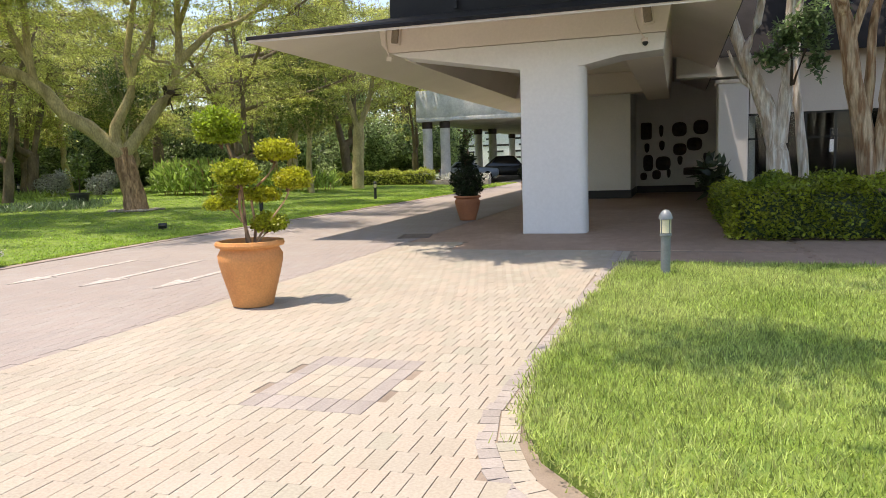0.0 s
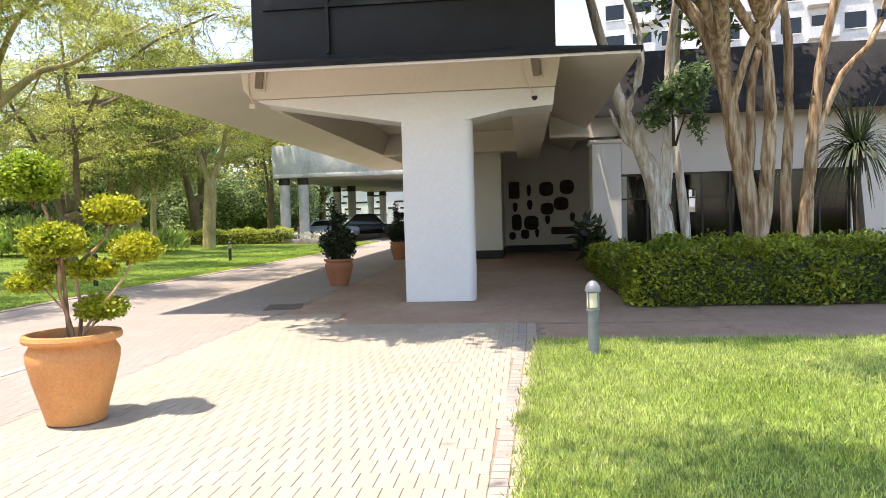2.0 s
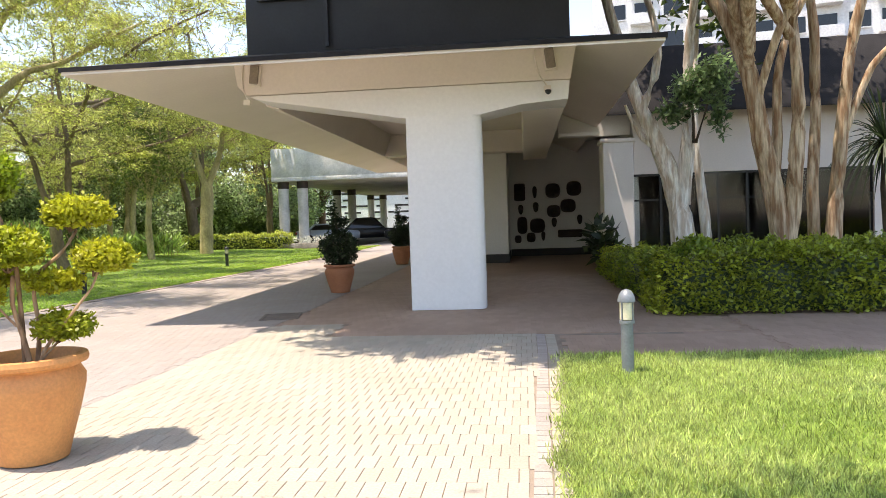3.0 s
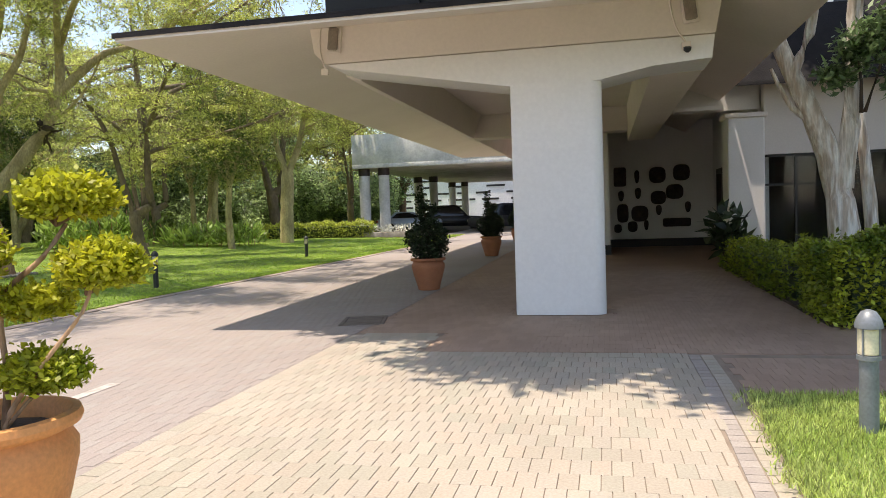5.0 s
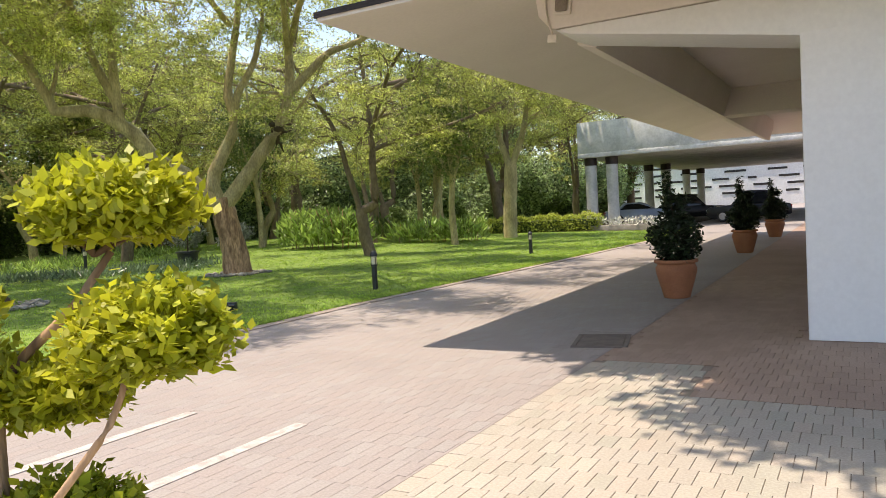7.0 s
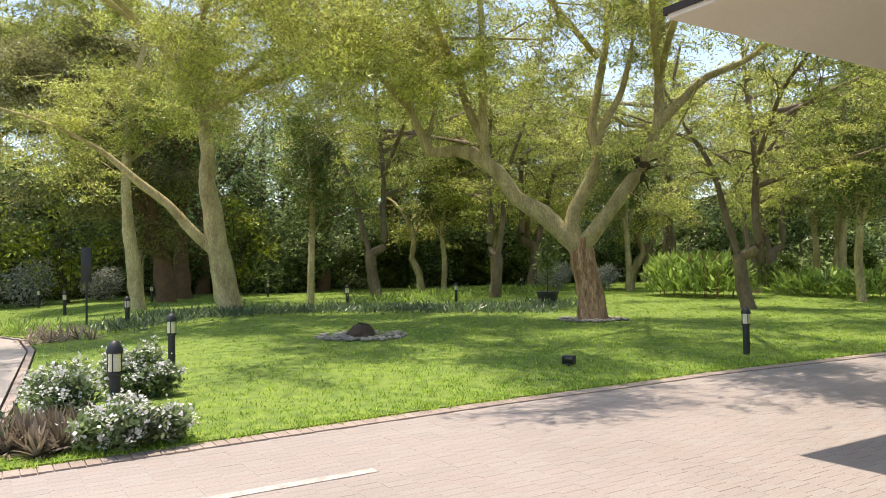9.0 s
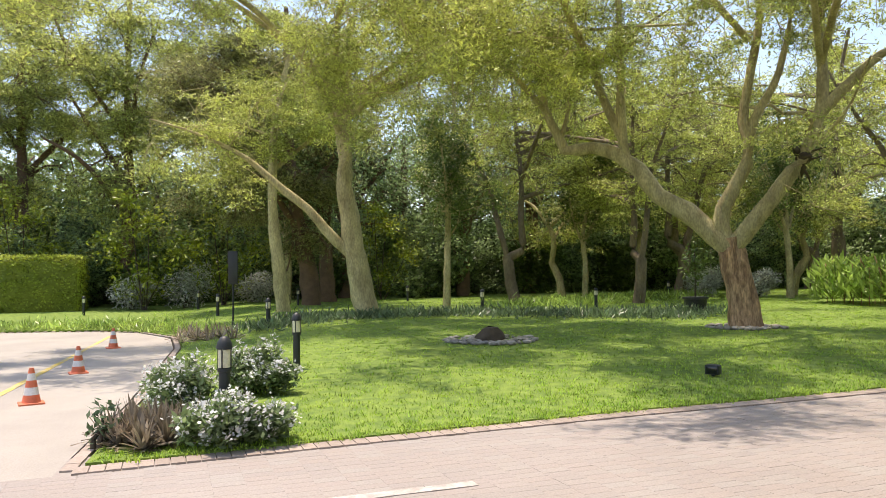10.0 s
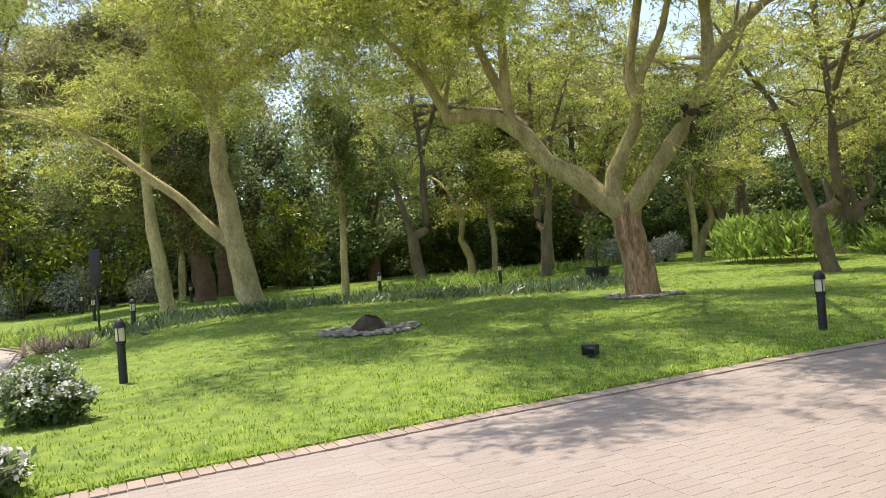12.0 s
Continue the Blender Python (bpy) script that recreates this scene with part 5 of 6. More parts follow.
for pts, r in (([(0.03, 0, -0.08), (-0.03, 0, 0.2), (-0.1, 0, 0.45), (-0.05, -0.05, 0.65)], 0.035), ([(0, 0.05, -0.08), (0.05, 0.05, 0.25), (0.0, 0.1, 0.6), (0.15, 0.2, 0.8), (0.2, 0.3, 0.95)], 0.03),
               ([(0.06, -0.03, -0.08), (0.12, -0.02, 0.12), (0.3, 0, 0.35), (0.42, 0.1, 0.55), (0.45, 0.13, 0.66)], 0.022), ([(-0.03, 0, -0.08), (-0.08, 0.05, 0.4), (-0.12, 0.06, 0.8), (-0.24, 0.05, 1.15)], 0.032),
               ([(-0.08, 0, 0.3), (-0.2, -0.08, 0.5), (-0.27, -0.1, 0.62)], 0.016), ([(0.08, 0, 0.05), (0.15, 0.05, 0.15), (0.18, 0.1, 0.2)], 0.016)):
    q, rr = smooth_path(pts, [r * (1 - 0.12 * i) for i in range(len(pts))], 0.05)
    w = Wood()
    w.tube(q, [v * 0.62 for v in rr], 7, 0.3)
    part("stem", w.mesh("stem"), "red_bark", cloud)
for c, r in PADS:
    w = Wood()
    for k in range(7):
        a = trng.uniform(0, 6.28)
        w.tube([(c[0] * 0.85, c[1] * 0.85, c[2] - r[2] * 0.9), (c[0] + r[0] * 0.6 * math.cos(a), c[1] + r[1] * 0.6 * math.sin(a), c[2] - r[2] * 0.2)], [0.008, 0.004], 4)
    part("twig_spray", w.mesh("twig_spray"), "brown_bark", cloud)
for x, y, s in ((-3.15, 15.45, 0.88), (-3.3, 24.8, 0.88), (-3.2, 31.9, 0.88)):
    pot(x, y, s, "old_pot", "worn terracotta pot in the shade of the canopy", "terracotta pots")
    top = thing("tiered_topiary", x, y, rise(y) + 0.63 * s, 0, "dark bushy topiary with a narrow pointed top", "topiary", "dark topiaries")
    pts = np.vstack([clump(trng, 3200, (0, 0, 0.42), (0.42, 0.42, 0.42), 0.25), clump(trng, 260, (0.02, 0, 0.16), (0.3, 0.3, 0.2), 0.3), clump(trng, 380, (0, 0, 0.92), (0.2, 0.2, 0.26), 0.3), clump(trng, 320, (-0.1, 0, 1.15), (0.1, 0.1, 0.42), 0.4), clump(trng, 140, (0.12, 0, 1.02), (0.12, 0.1, 0.12), 0.4)])
    part("foliage", leaf_mesh("foliage", pts, 0.085, 0.45, trng), "topiary_and_hedge_shade", top)
    w = Wood()
    w.tube([(0, 0, -0.1), (0.02, 0, 0.4), (-0.03, 0, 0.9), (-0.06, 0, 1.3)], [0.04, 0.035, 0.025, 0.01], 6)
    part("stem", w.mesh("stem"), "dark_bark", top)


# ---- bollard lamps ----
def bollard(x, y, metal, h, label, turn=0):
    ob = thing("bollard_lamp", x, y, ground_z(x, y) + 0.02, turn, label, "bollard", "bollard lamps")
    k = h / 0.86
    part("post", lathe([(0.058, -0.02), (0.058, 0.52 * k), (0.072, 0.525 * k), (0.072, 0.555 * k), (0.05, 0.56 * k)], 16), metal, ob)
    part("lens", lathe([(0.052, 0.558 * k), (0.066, 0.565 * k), (0.066, 0.73 * k), (0.05, 0.735 * k)], 16), "lens", ob, "cream lamp lens")
    for i in range(4):
        a = math.pi / 4 + i * math.pi / 2
        part("rib", box(-0.005, 0.005, -0.005, 0.005, 0.555 * k, 0.735 * k), metal, ob, m=pose(0.07 * math.cos(a), 0.07 * math.sin(a), 0, 0, 0, math.degrees(a)))
    part("cap", lathe([(0.05, 0.735 * k), (0.083, 0.737 * k), (0.083, 0.76 * k), (0.072, 0.8 * k), (0.045, 0.845 * k), (0.012, 0.86 * k)], 18), metal, ob)
    return ob


bollard(1.92, 6.38, "grey_metal", 0.83, "blue-grey bollard lamp with a cream lens at the lawn's corner")
for x, y, h in ((-9.75, 5.82, 0.94), (-14.0, 7.26, 0.93), (-22.7, 7.9, 0.85), (-9.65, 16.1, 0.85), (-10.0, 25.6, 0.75), (-25.5, 15.6, 0.82), (-37.8, 16.8, 0.8), (-36.4, 11.0, 0.82), (-37.2, 1.9, 0.85), (-39.5, 6.7, 0.9), (-31.4, 7.1, 0.88), (-25.5, 20.2, 0.75), (-33.0, 29.2, 0.8)):
    bollard(x, y, "dark_metal", h, "dark bollard lamp with a pale lens on the lawn", 20)


# ---- traffic cones ----
for x, y in ((-12.4, 3.65), (-15.55, 3.87), (-20.2, 4.12)):
    ob = thing("traffic_cone", x, y, -0.01, 12, "orange and white traffic cone on the side drive", "traffic cone", "traffic cones")
    part("base", box(-0.16, 0.16, -0.16, 0.16, 0, 0.03, 0.008), "cone", ob)
    ob.scale = (0.92, 0.92, 0.96)
    prof = lambda z: 0.125 - 0.095 * (z / 0.48)
    for z0, z1, m in ((0.03, 0.13, "cone"), (0.13, 0.23, "band"), (0.23, 0.32, "cone"), (0.32, 0.41, "band"), (0.41, 0.48, "cone")):
        part("sleeve" if m == "cone" else "reflective_band", lathe([(prof(z0), z0), (prof(z1), z1)], 20), m, ob)


# ---- garden planting ----
def flower_bush(x, y, r, h, seed, label):
    rng = np.random.default_rng(seed)
    masses = []
    for k in range(9):
        a, d = rng.uniform(0, 6.28), r * math.sqrt(rng.random()) * 0.95
        top = h * rng.uniform(0.55, 1.0) * (1 - 0.35 * (d / r) ** 2)
        masses.append(((d * math.cos(a), d * math.sin(a), top * 0.55), (r * 0.42, r * 0.42, top * 0.5)))
    ob = shrub("flowering_bush", x, y, masses, "bush_leaf", seed, label, 4200, 0.085, 0.42, 0.02, "white flowering bushes", "bush", 0.45)
    pts = np.vstack([clump(rng, 28, c, (q[0] * 1.1, q[1] * 1.1, q[2] * 1.12), 0.12) for c, q in masses])
    pts = pts[pts[:, 2] > h * 0.2]
    petals = np.repeat(pts, 8, axis=0) + rng.normal(size=(len(pts) * 8, 3)) * 0.03
    part("blossom", leaf_mesh("blossom", petals, 0.044, 0.75, rng, 0.5), "petal", ob, "clusters of white flowers")


flower_bush(-9.0, 5.85, 0.46, 0.62, 51, "white flowering bush at the corner of the lawn")
flower_bush(-10.9, 5.45, 0.5, 0.68, 52, "white flowering bush beside the bollard lamp")
flower_bush(-11.9, 6.5, 0.5, 0.8, 53, "tall white flowering bush beside the lawn")
purple = thing("bromeliad_clump", -9.4, 5.15, 0.02, 0, "clump of purple-brown strap leaves at the drive corner", "plant")
for i in range(16):
    rosette = blades("rosette", purple, (0.14 * math.cos(i * 2.4) * math.sqrt(i), 0.11 * math.sin(i * 2.4) * math.sqrt(i), 0), 70, 0.33, 0.042, prng, "purple_leaf", 0.5, 1.1)
    rosette["kind"] = "stuff"
shrub("leafy_weed", -9.3, 4.72, [((0, 0, 0.2), (0.16, 0.16, 0.25))], "grey_leaf", 55, "small grey-green sprig beside the drive", 140, 0.09, 0.4, 0.0, "", "plant")
dark_bed = thing("dark_groundcover", -21.6, 6.2, 0.03, 0, "dark purple groundcover in a kerbed bed", "plant")
for i in range(34):
    blades("rosette", dark_bed, (prng.uniform(-1.3, 1.3), prng.uniform(-0.7, 0.7), 0), 16, 0.45, 0.04, prng, "purple_leaf", 0.6, 0.9)
stump = thing("tree_stump", -16.42, 11.86, ground_z(-16.42, 11.86) + 0.02, 0, "dark cut tree stump in a ring of pale stones", "stump")
w = Wood()
w.tube([(0, 0, -0.05), (0, 0, 0.1), (0.02, 0.01, 0.28), (0.04, 0.02, 0.42)], [0.5, 0.44, 0.35, 0.17], 14, 0.6)
w.tube([(0.04, 0.02, 0.415), (0.04, 0.02, 0.43)], [0.17, 0.01], 14)
part("stump_body", w.mesh("stump_body"), "dark_bark", stump).scale = (0.75, 0.75, 0.7)


def stones(x, y, r, n, seed, label, s=0.09):
    rng = np.random.default_rng(seed)
    bm = bmesh.new()
    for i in range(n):
        a, d = rng.uniform(0, 6.28), r * math.sqrt(rng.uniform(0.15, 1))
        k = s * rng.uniform(0.5, 1.3)
        m = Matrix.Translation((d * math.cos(a), d * math.sin(a), k * 0.15)) @ Matrix.Rotation(rng.uniform(0, 6), 4, "Z") @ Matrix.Diagonal((k, k * rng.uniform(0.5, 1), k * 0.45, 1))
        bmesh.ops.create_icosphere(bm, subdivisions=1, radius=1, matrix=m)
    ob = part("stone_chips", finish(bm, "stone_chips"), "stone")
    ob.location = (x, y, ground_z(x, y) + 0.04)
    return tagged(ob, label, "stones", kind="stuff")


stones(-16.42, 11.86, 1.05, 150, 61, "pale stone chips round the stump")
stones(-16.35, 18.7, 0.95, 110, 62, "pale stone chips round the fever tree's foot")
lightbox = thing("garden_spotlight", -10.45, 12.68, 0.05, 30, "small dark garden spotlight in the lawn", "spotlight")
part("housing", box(-0.1, 0.1, -0.07, 0.07, 0.03, 0.17, 0.012), "dark_metal", lightbox)
part("spike", box(-0.02, 0.02, -0.02, 0.02, -0.05, 0.035), "dark_metal", lightbox)
part("front_glass", box(-0.08, 0.08, -0.078, -0.071, 0.05, 0.15, 0.002), "tinted", lightbox)


def canna(name, x, y, w, d, h, n, seed, label, leaf="canna_leaf"):
    rng = np.random.default_rng(seed)
    ob = thing(name, x, y, ground_z(x, y) + 0.02, 0, label, "plants")
    p = np.column_stack([rng.uniform(-w, w, n), rng.uniform(-d, d, n), rng.uniform(0.1, 1, n) * h])
    p = p[(p[:, 0] / w) ** 2 + (p[:, 1] / d) ** 2 < 1 - 0.5 * (p[:, 2] / h) ** 2 + 0.2]
    out = np.column_stack([rng.normal(size=(len(p), 2)) * 0.7, np.full(len(p), 0.8)])
    part("leaves", leaf_mesh("leaves", p, 0.5, 0.2, rng, 0.35, 0.4, out), leaf, ob)
    stalks = Wood()
    for i in range(26):
        x0, y0 = rng.uniform(-w * 0.8, w * 0.8), rng.uniform(-d * 0.7, d * 0.7)
        stalks.tube([(x0, y0, 0), (x0 + 0.05, y0, h * 0.7), (x0 + rng.normal() * 0.1, y0 + rng.normal() * 0.1, h * rng.uniform(1.0, 1.25))], [0.02, 0.015, 0.02], 4)
    part("flower_stalk", stalks.mesh("flower_stalk"), "red_bark", ob, "reddish flower stalks")
    return ob


canna("canna_bed", -21.6, 29.4, 2.3, 1.6, 1.5, 3200, 63, "thick clump of broad-leaved green plants under the trees")
canna("canna_bed", -17.9, 33.2, 2.6, 1.2, 0.8, 1800, 64, "low green leafy planting beyond the lawn")
canna("canna_bed", -24.5, 35.0, 3.2, 1.6, 1.0, 1800, 65, "low green leafy planting in tree shade", "mid_leaf")


def border(name, pts, n, h, leaf, seed, label, wide=0.45):
    """A low strip of tufted plants along a line."""
    rng = np.random.default_rng(seed)
    pts = np.array(pts, dtype=float)
    seg = np.concatenate([[0], np.cumsum(np.linalg.norm(np.diff(pts, axis=0), axis=1))])
    s = rng.uniform(0, seg[-1], n)
    c = np.column_stack([np.interp(s, seg, pts[:, 0]), np.interp(s, seg, pts[:, 1])]) + rng.normal(size=(n, 2)) * wide * 0.5
    tuft = 0.6 + 0.4 * np.sin(s * 4.1) * np.sin(s * 1.7)
    z = np.abs(rng.normal(size=n)) * h * 0.4 * tuft + 0.02 + np.array([ground_z(a, b) for a, b in c])
    out = np.column_stack([rng.normal(size=(n, 2)) * 0.7, np.full(n, 0.9)])
    ob = part(name, leaf_mesh(name, np.column_stack([c, z]), h * 0.75, 0.16, rng, 0.3, 0.4, out), leaf)
    return tagged(ob, label, "plants", kind="stuff")


border("border_plants", [(-28.2, -6), (-27.9, 0.3), (-27.0, 3.4), (-25.6, 4.9), (-23.6, 5.9)], 5200, 0.32, "canna_leaf", 66, "low tufted green plants edging the side drive", 0.7)
border("border_plants", [(-22.0, 7.6), (-24.0, 9.2), (-24.6, 12.0), (-23.6, 14.6), (-21.8, 16.8), (-19.8, 19.0), (-20.6, 21.0)], 9000, 0.3, "grey_leaf", 67, "dark low groundcover strip across the lawn", 1.1)
border("border_plants", [(-27, 17), (-28, 21), (-30, 25), (-32, 30)], 3500, 0.4, "canna_leaf", 68, "low green groundcover under the slim trees", 1.3)
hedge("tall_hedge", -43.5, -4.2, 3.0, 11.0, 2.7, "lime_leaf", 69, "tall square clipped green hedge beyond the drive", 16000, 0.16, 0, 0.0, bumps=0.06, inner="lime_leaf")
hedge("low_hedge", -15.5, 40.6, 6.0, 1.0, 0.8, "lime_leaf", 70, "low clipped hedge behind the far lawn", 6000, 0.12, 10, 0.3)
for x, y, s in ((-42.5, 3.6, 1.15), (-42.5, 6.2, 1.4), (-42.5, 9.6, 1.0), (-29.0, 31.0, 0.8), (-31.5, 30.0, 0.9)):
    shrub("silver_shrub", x, y, [((0, 0, 0.7 * s), (1.1 * s, 1.0 * s, 0.75 * s)), ((0.5 * s, 0.4 * s, 1.1 * s), (0.7 * s, 0.7 * s, 0.6 * s))], "silver_leaf", int(x * -10), "pale silver-leaved shrub at the edge of the wood", 2200, 0.16, 0.45, group="silver shrubs")
sign = thing("sign_post", -25.0, 7.15, 0.03, 75, "tall dark sign panel on a thin post", "sign")
part("post", lathe([(0.03, 0), (0.03, 2.3), (0.02, 2.31)], 10), "dark_metal", sign)
part("panel", box(-0.14, 0.14, -0.035, -0.005, 1.35, 2.35, 0.008), "dark_metal", sign)
crate = thing("planted_tub", -20.9, 20.95, 0.27, 15, "small dark planted tub with a young sapling", "planter")
part("tub", lathe([(0.28, -0.06), (0.3, 0.0), (0.36, 0.45), (0.4, 0.46), (0.4, 0.52), (0.34, 0.5)], 20), "dark_metal", crate)
part("foliage", leaf_mesh("sapling", clump(prng, 420, (0, 0, 1.5), (0.45, 0.45, 0.7), 0.5), 0.14, 0.45, prng), "mid_leaf", crate)
w = Wood()
w.tube([(0, 0, 0.3), (0.02, 0, 1.0), (0, 0.02, 2.0)], [0.03, 0.025, 0.012], 6)
part("stem", w.mesh("stem"), "dark_bark", crate)


# ---- reliefs on the corridor wall ----
def relief(x, z, w, h, kind):
    """A carved plaque: round-cornered or mask-shaped, with raised bosses."""
    ob = thing("carved_relief", x, 27.998, z, 0, {"square": "dark square carved wooden plaque", "round": "dark rounded carved wooden plaque", "mask": "dark carved wooden mask", "long": "long dark carved wooden panel", "tall": "tall narrow dark carved figure board"}[kind] + " on the white wall", "wall carving", "wall carvings")
    n = 20
    pts = []
    for i in range(n):
        a = 2 * math.pi * i / n
        c, s = math.cos(a), math.sin(a)
        e = {"square": 0.25, "long": 0.2, "round": 0.7, "mask": 0.85, "tall": 0.6}[kind]
        px, pz = math.copysign(abs(c) ** e, c) * w / 2, math.copysign(abs(s) ** e, s) * h / 2
        if kind == "mask":
            px *= 0.8 + 0.35 * (pz / h)
        pts.append((px, pz))
    part("plaque", prism(pts, "y", -0.06, 0.0, 0.008), "relief", ob)
    boss = bmesh.new()
    for k in range(5):
        u, v = math.cos(k * 2.5) * w * 0.22, math.sin(k * 2.5) * h * 0.25
        bmesh.ops.create_icosphere(boss, subdivisions=2, radius=1, matrix=Matrix.Translation((u, -0.06, v)) @ Matrix.Diagonal((w * 0.13, 0.035, h * 0.12, 1)))
    part("carving", boss, "relief", ob)


for x, z, w_, h_, kind in ((0.27, 2.62, 0.46, 0.72, "square"), (0.89, 2.6, 0.22, 0.5, "mask"), (1.63, 2.64, 0.6, 0.6, "round"), (2.49, 2.7, 0.6, 0.6, "round"), (0.92, 1.98, 0.28, 0.42, "mask"), (1.65, 1.8, 0.55, 0.5, "round"), (2.24, 2.0, 0.62, 0.55, "round"), (0.3, 1.9, 0.26, 0.4, "mask"), (0.35, 1.25, 0.42, 0.7, "tall"), (0.97, 1.22, 0.62, 0.6, "round"), (1.66, 1.33, 0.26, 0.38, "mask"), (2.7, 1.42, 0.26, 0.4, "mask"), (0.16, 0.68, 0.28, 0.32, "round"), (0.7, 0.74, 0.36, 0.4, "round"), (1.2, 0.78, 0.2, 0.38, "mask"), (2.3, 0.86, 1.0, 0.32, "long")):
    relief(1.05 + (x - 0.5) * 0.93, 1.56 + (z - 1.56) * 0.93, w_ * 0.93, h_ * 0.93, kind)


# ---- fixtures on the canopy's face ----
def pipe(name, ob, pts, r, material):
    q, rr = smooth_path(pts, [r] * len(pts), 0.04)
    w = Wood()
    w.tube(q, rr, 8)
    return part(name, w.mesh(name), material, ob)


for x, flip in ((-3.65, 1), (1.49, -1)):
    ob = thing("bulkhead_lamp", x, F - 0.012, 4.22, 0, "cream bulkhead lamp fixed to the canopy beam", "wall lamp", "bulkhead lamps")
    ob.matrix_basis = pose(x, F - 0.012, 4.22, 0, 7 * flip, 0)
    part("back_box", box(-0.11, 0.11, -0.05, 0.0, -0.2, 0.2, 0.015), "beige", ob)
    part("diffuser", prism([(-0.08, -0.17), (0.08, -0.17), (0.08, 0.17), (-0.08, 0.17)], "y", -0.11, -0.05, 0.025), "dusty_lens", ob, "dusty grey-brown lens")
    pipe("conduit", ob, [(-0.05, -0.02, 0.2), (-0.1, -0.02, 0.25), (-0.22, -0.02, 0.22), (-0.24, -0.02, 0.0), (-0.2, -0.02, -0.25), (-0.12, -0.02, -0.42), (-0.1, -0.03, -0.5)], 0.013, "beige")
    part("junction", box(-0.17, -0.05, -0.05, 0.0, -0.54, -0.44, 0.01), "beige", ob)
cam_ob = thing("security_camera", 1.45, F, 3.7, 0, "small dark dome camera on the canopy beam", "camera")
part("bracket", box(-0.05, 0.05, -0.03, 0.0, -0.02, 0.06, 0.008), "beige", cam_ob)
part("body", lathe([(0.02, -0.07), (0.05, -0.04), (0.055, 0.0), (0.03, 0.01)], 14), "dark_metal", cam_ob, m=pose(0, -0.07, -0.01, 20, 0, 0))
conduit = thing("conduit_run", -1.2, F - 0.012, 4.43, 0, "thin cream cable conduit along the canopy beam", "conduit")
pipe("pipe", conduit, [(-2.6, -0.012, 0.0), (-1.0, -0.012, 0.01), (0.6, -0.012, -0.01), (2.4, -0.012, 0.0)], 0.008, "beige")
for k in range(5):
    part("clip", box(-0.015, 0.015, -0.028, 0.0, -0.02, 0.02), "beige", conduit, m=pose(-2.4 + 1.15 * k, 0, 0))
cover = thing("manhole_cover", -3.2, 11.53, 0.0, 12, "dark square iron cover in the brick paving", "manhole cover")
rim = bmesh.new()
for a, b, c, d in ((-0.32, 0.32, -0.42, -0.37), (-0.32, 0.32, 0.37, 0.42), (-0.32, -0.27, -0.365, 0.365), (0.27, 0.32, -0.365, 0.365)):
    add_box(rim, a, b, c, d, -0.03, 0.008)
part("rim", rim, "grate", cover)
part("lid", box(-0.262, 0.262, -0.362, 0.362, -0.03, 0.005, 0.004), "grate", cover)


# ---- far canopy, cars and buildings ----
C2 = 44.6
far = thing("far_canopy", -8.6, C2, rise(C2), 0, "stained pale concrete canopy over the road on paired posts", "canopy", kind="structure")
part("roof_slab", box(-6.2, 12.0, 0, 30, 4.15, 4.4, 0.02), "stained", far)
part("fascia_wall", box(-6.2, 12.0, 0.02, 0.35, 4.4, 6.2, 0.02), "stained", far, "pale streaked upstand")
part("fascia_wall", box(-6.2, -5.85, 0.36, 30, 4.4, 6.2, 0.02), "stained", far, "pale streaked upstand")
for y in (0.5, 14.0, 27.5):
    for x in (-5.6, -4.35):
        post = part("post", lathe([(0.33, -0.1), (0.33, 3.7), (0.3, 3.71)], 20), "stained", far, m=pose(x, y, 0))
        part("collar", lathe([(0.31, 3.7), (0.36, 3.71), (0.36, 4.14), (0.31, 4.145)], 20), "dark_wood_and_room_shade", post, "dark post collar")
    part("post", box(9.0, 9.6, y, y + 0.6, -0.1, 4.15, 0.02), "stained", far)
planter = thing("stone_planter_wall", -12.6, 40.9, rise(41), -8, "low grey stone planter edge by the road", "planter")
part("stone_wall", box(-4.2, 3.9, -0.25, 0.25, -0.1, 0.35, 0.04), "stone", planter)
part("plants", leaf_mesh("plants", np.column_stack([prng.uniform(-4.1, 3.8, 900), prng.uniform(-0.25, 0.6, 900), prng.uniform(0.25, 0.7, 900)]), 0.2, 0.4, prng), "silver_leaf", planter)


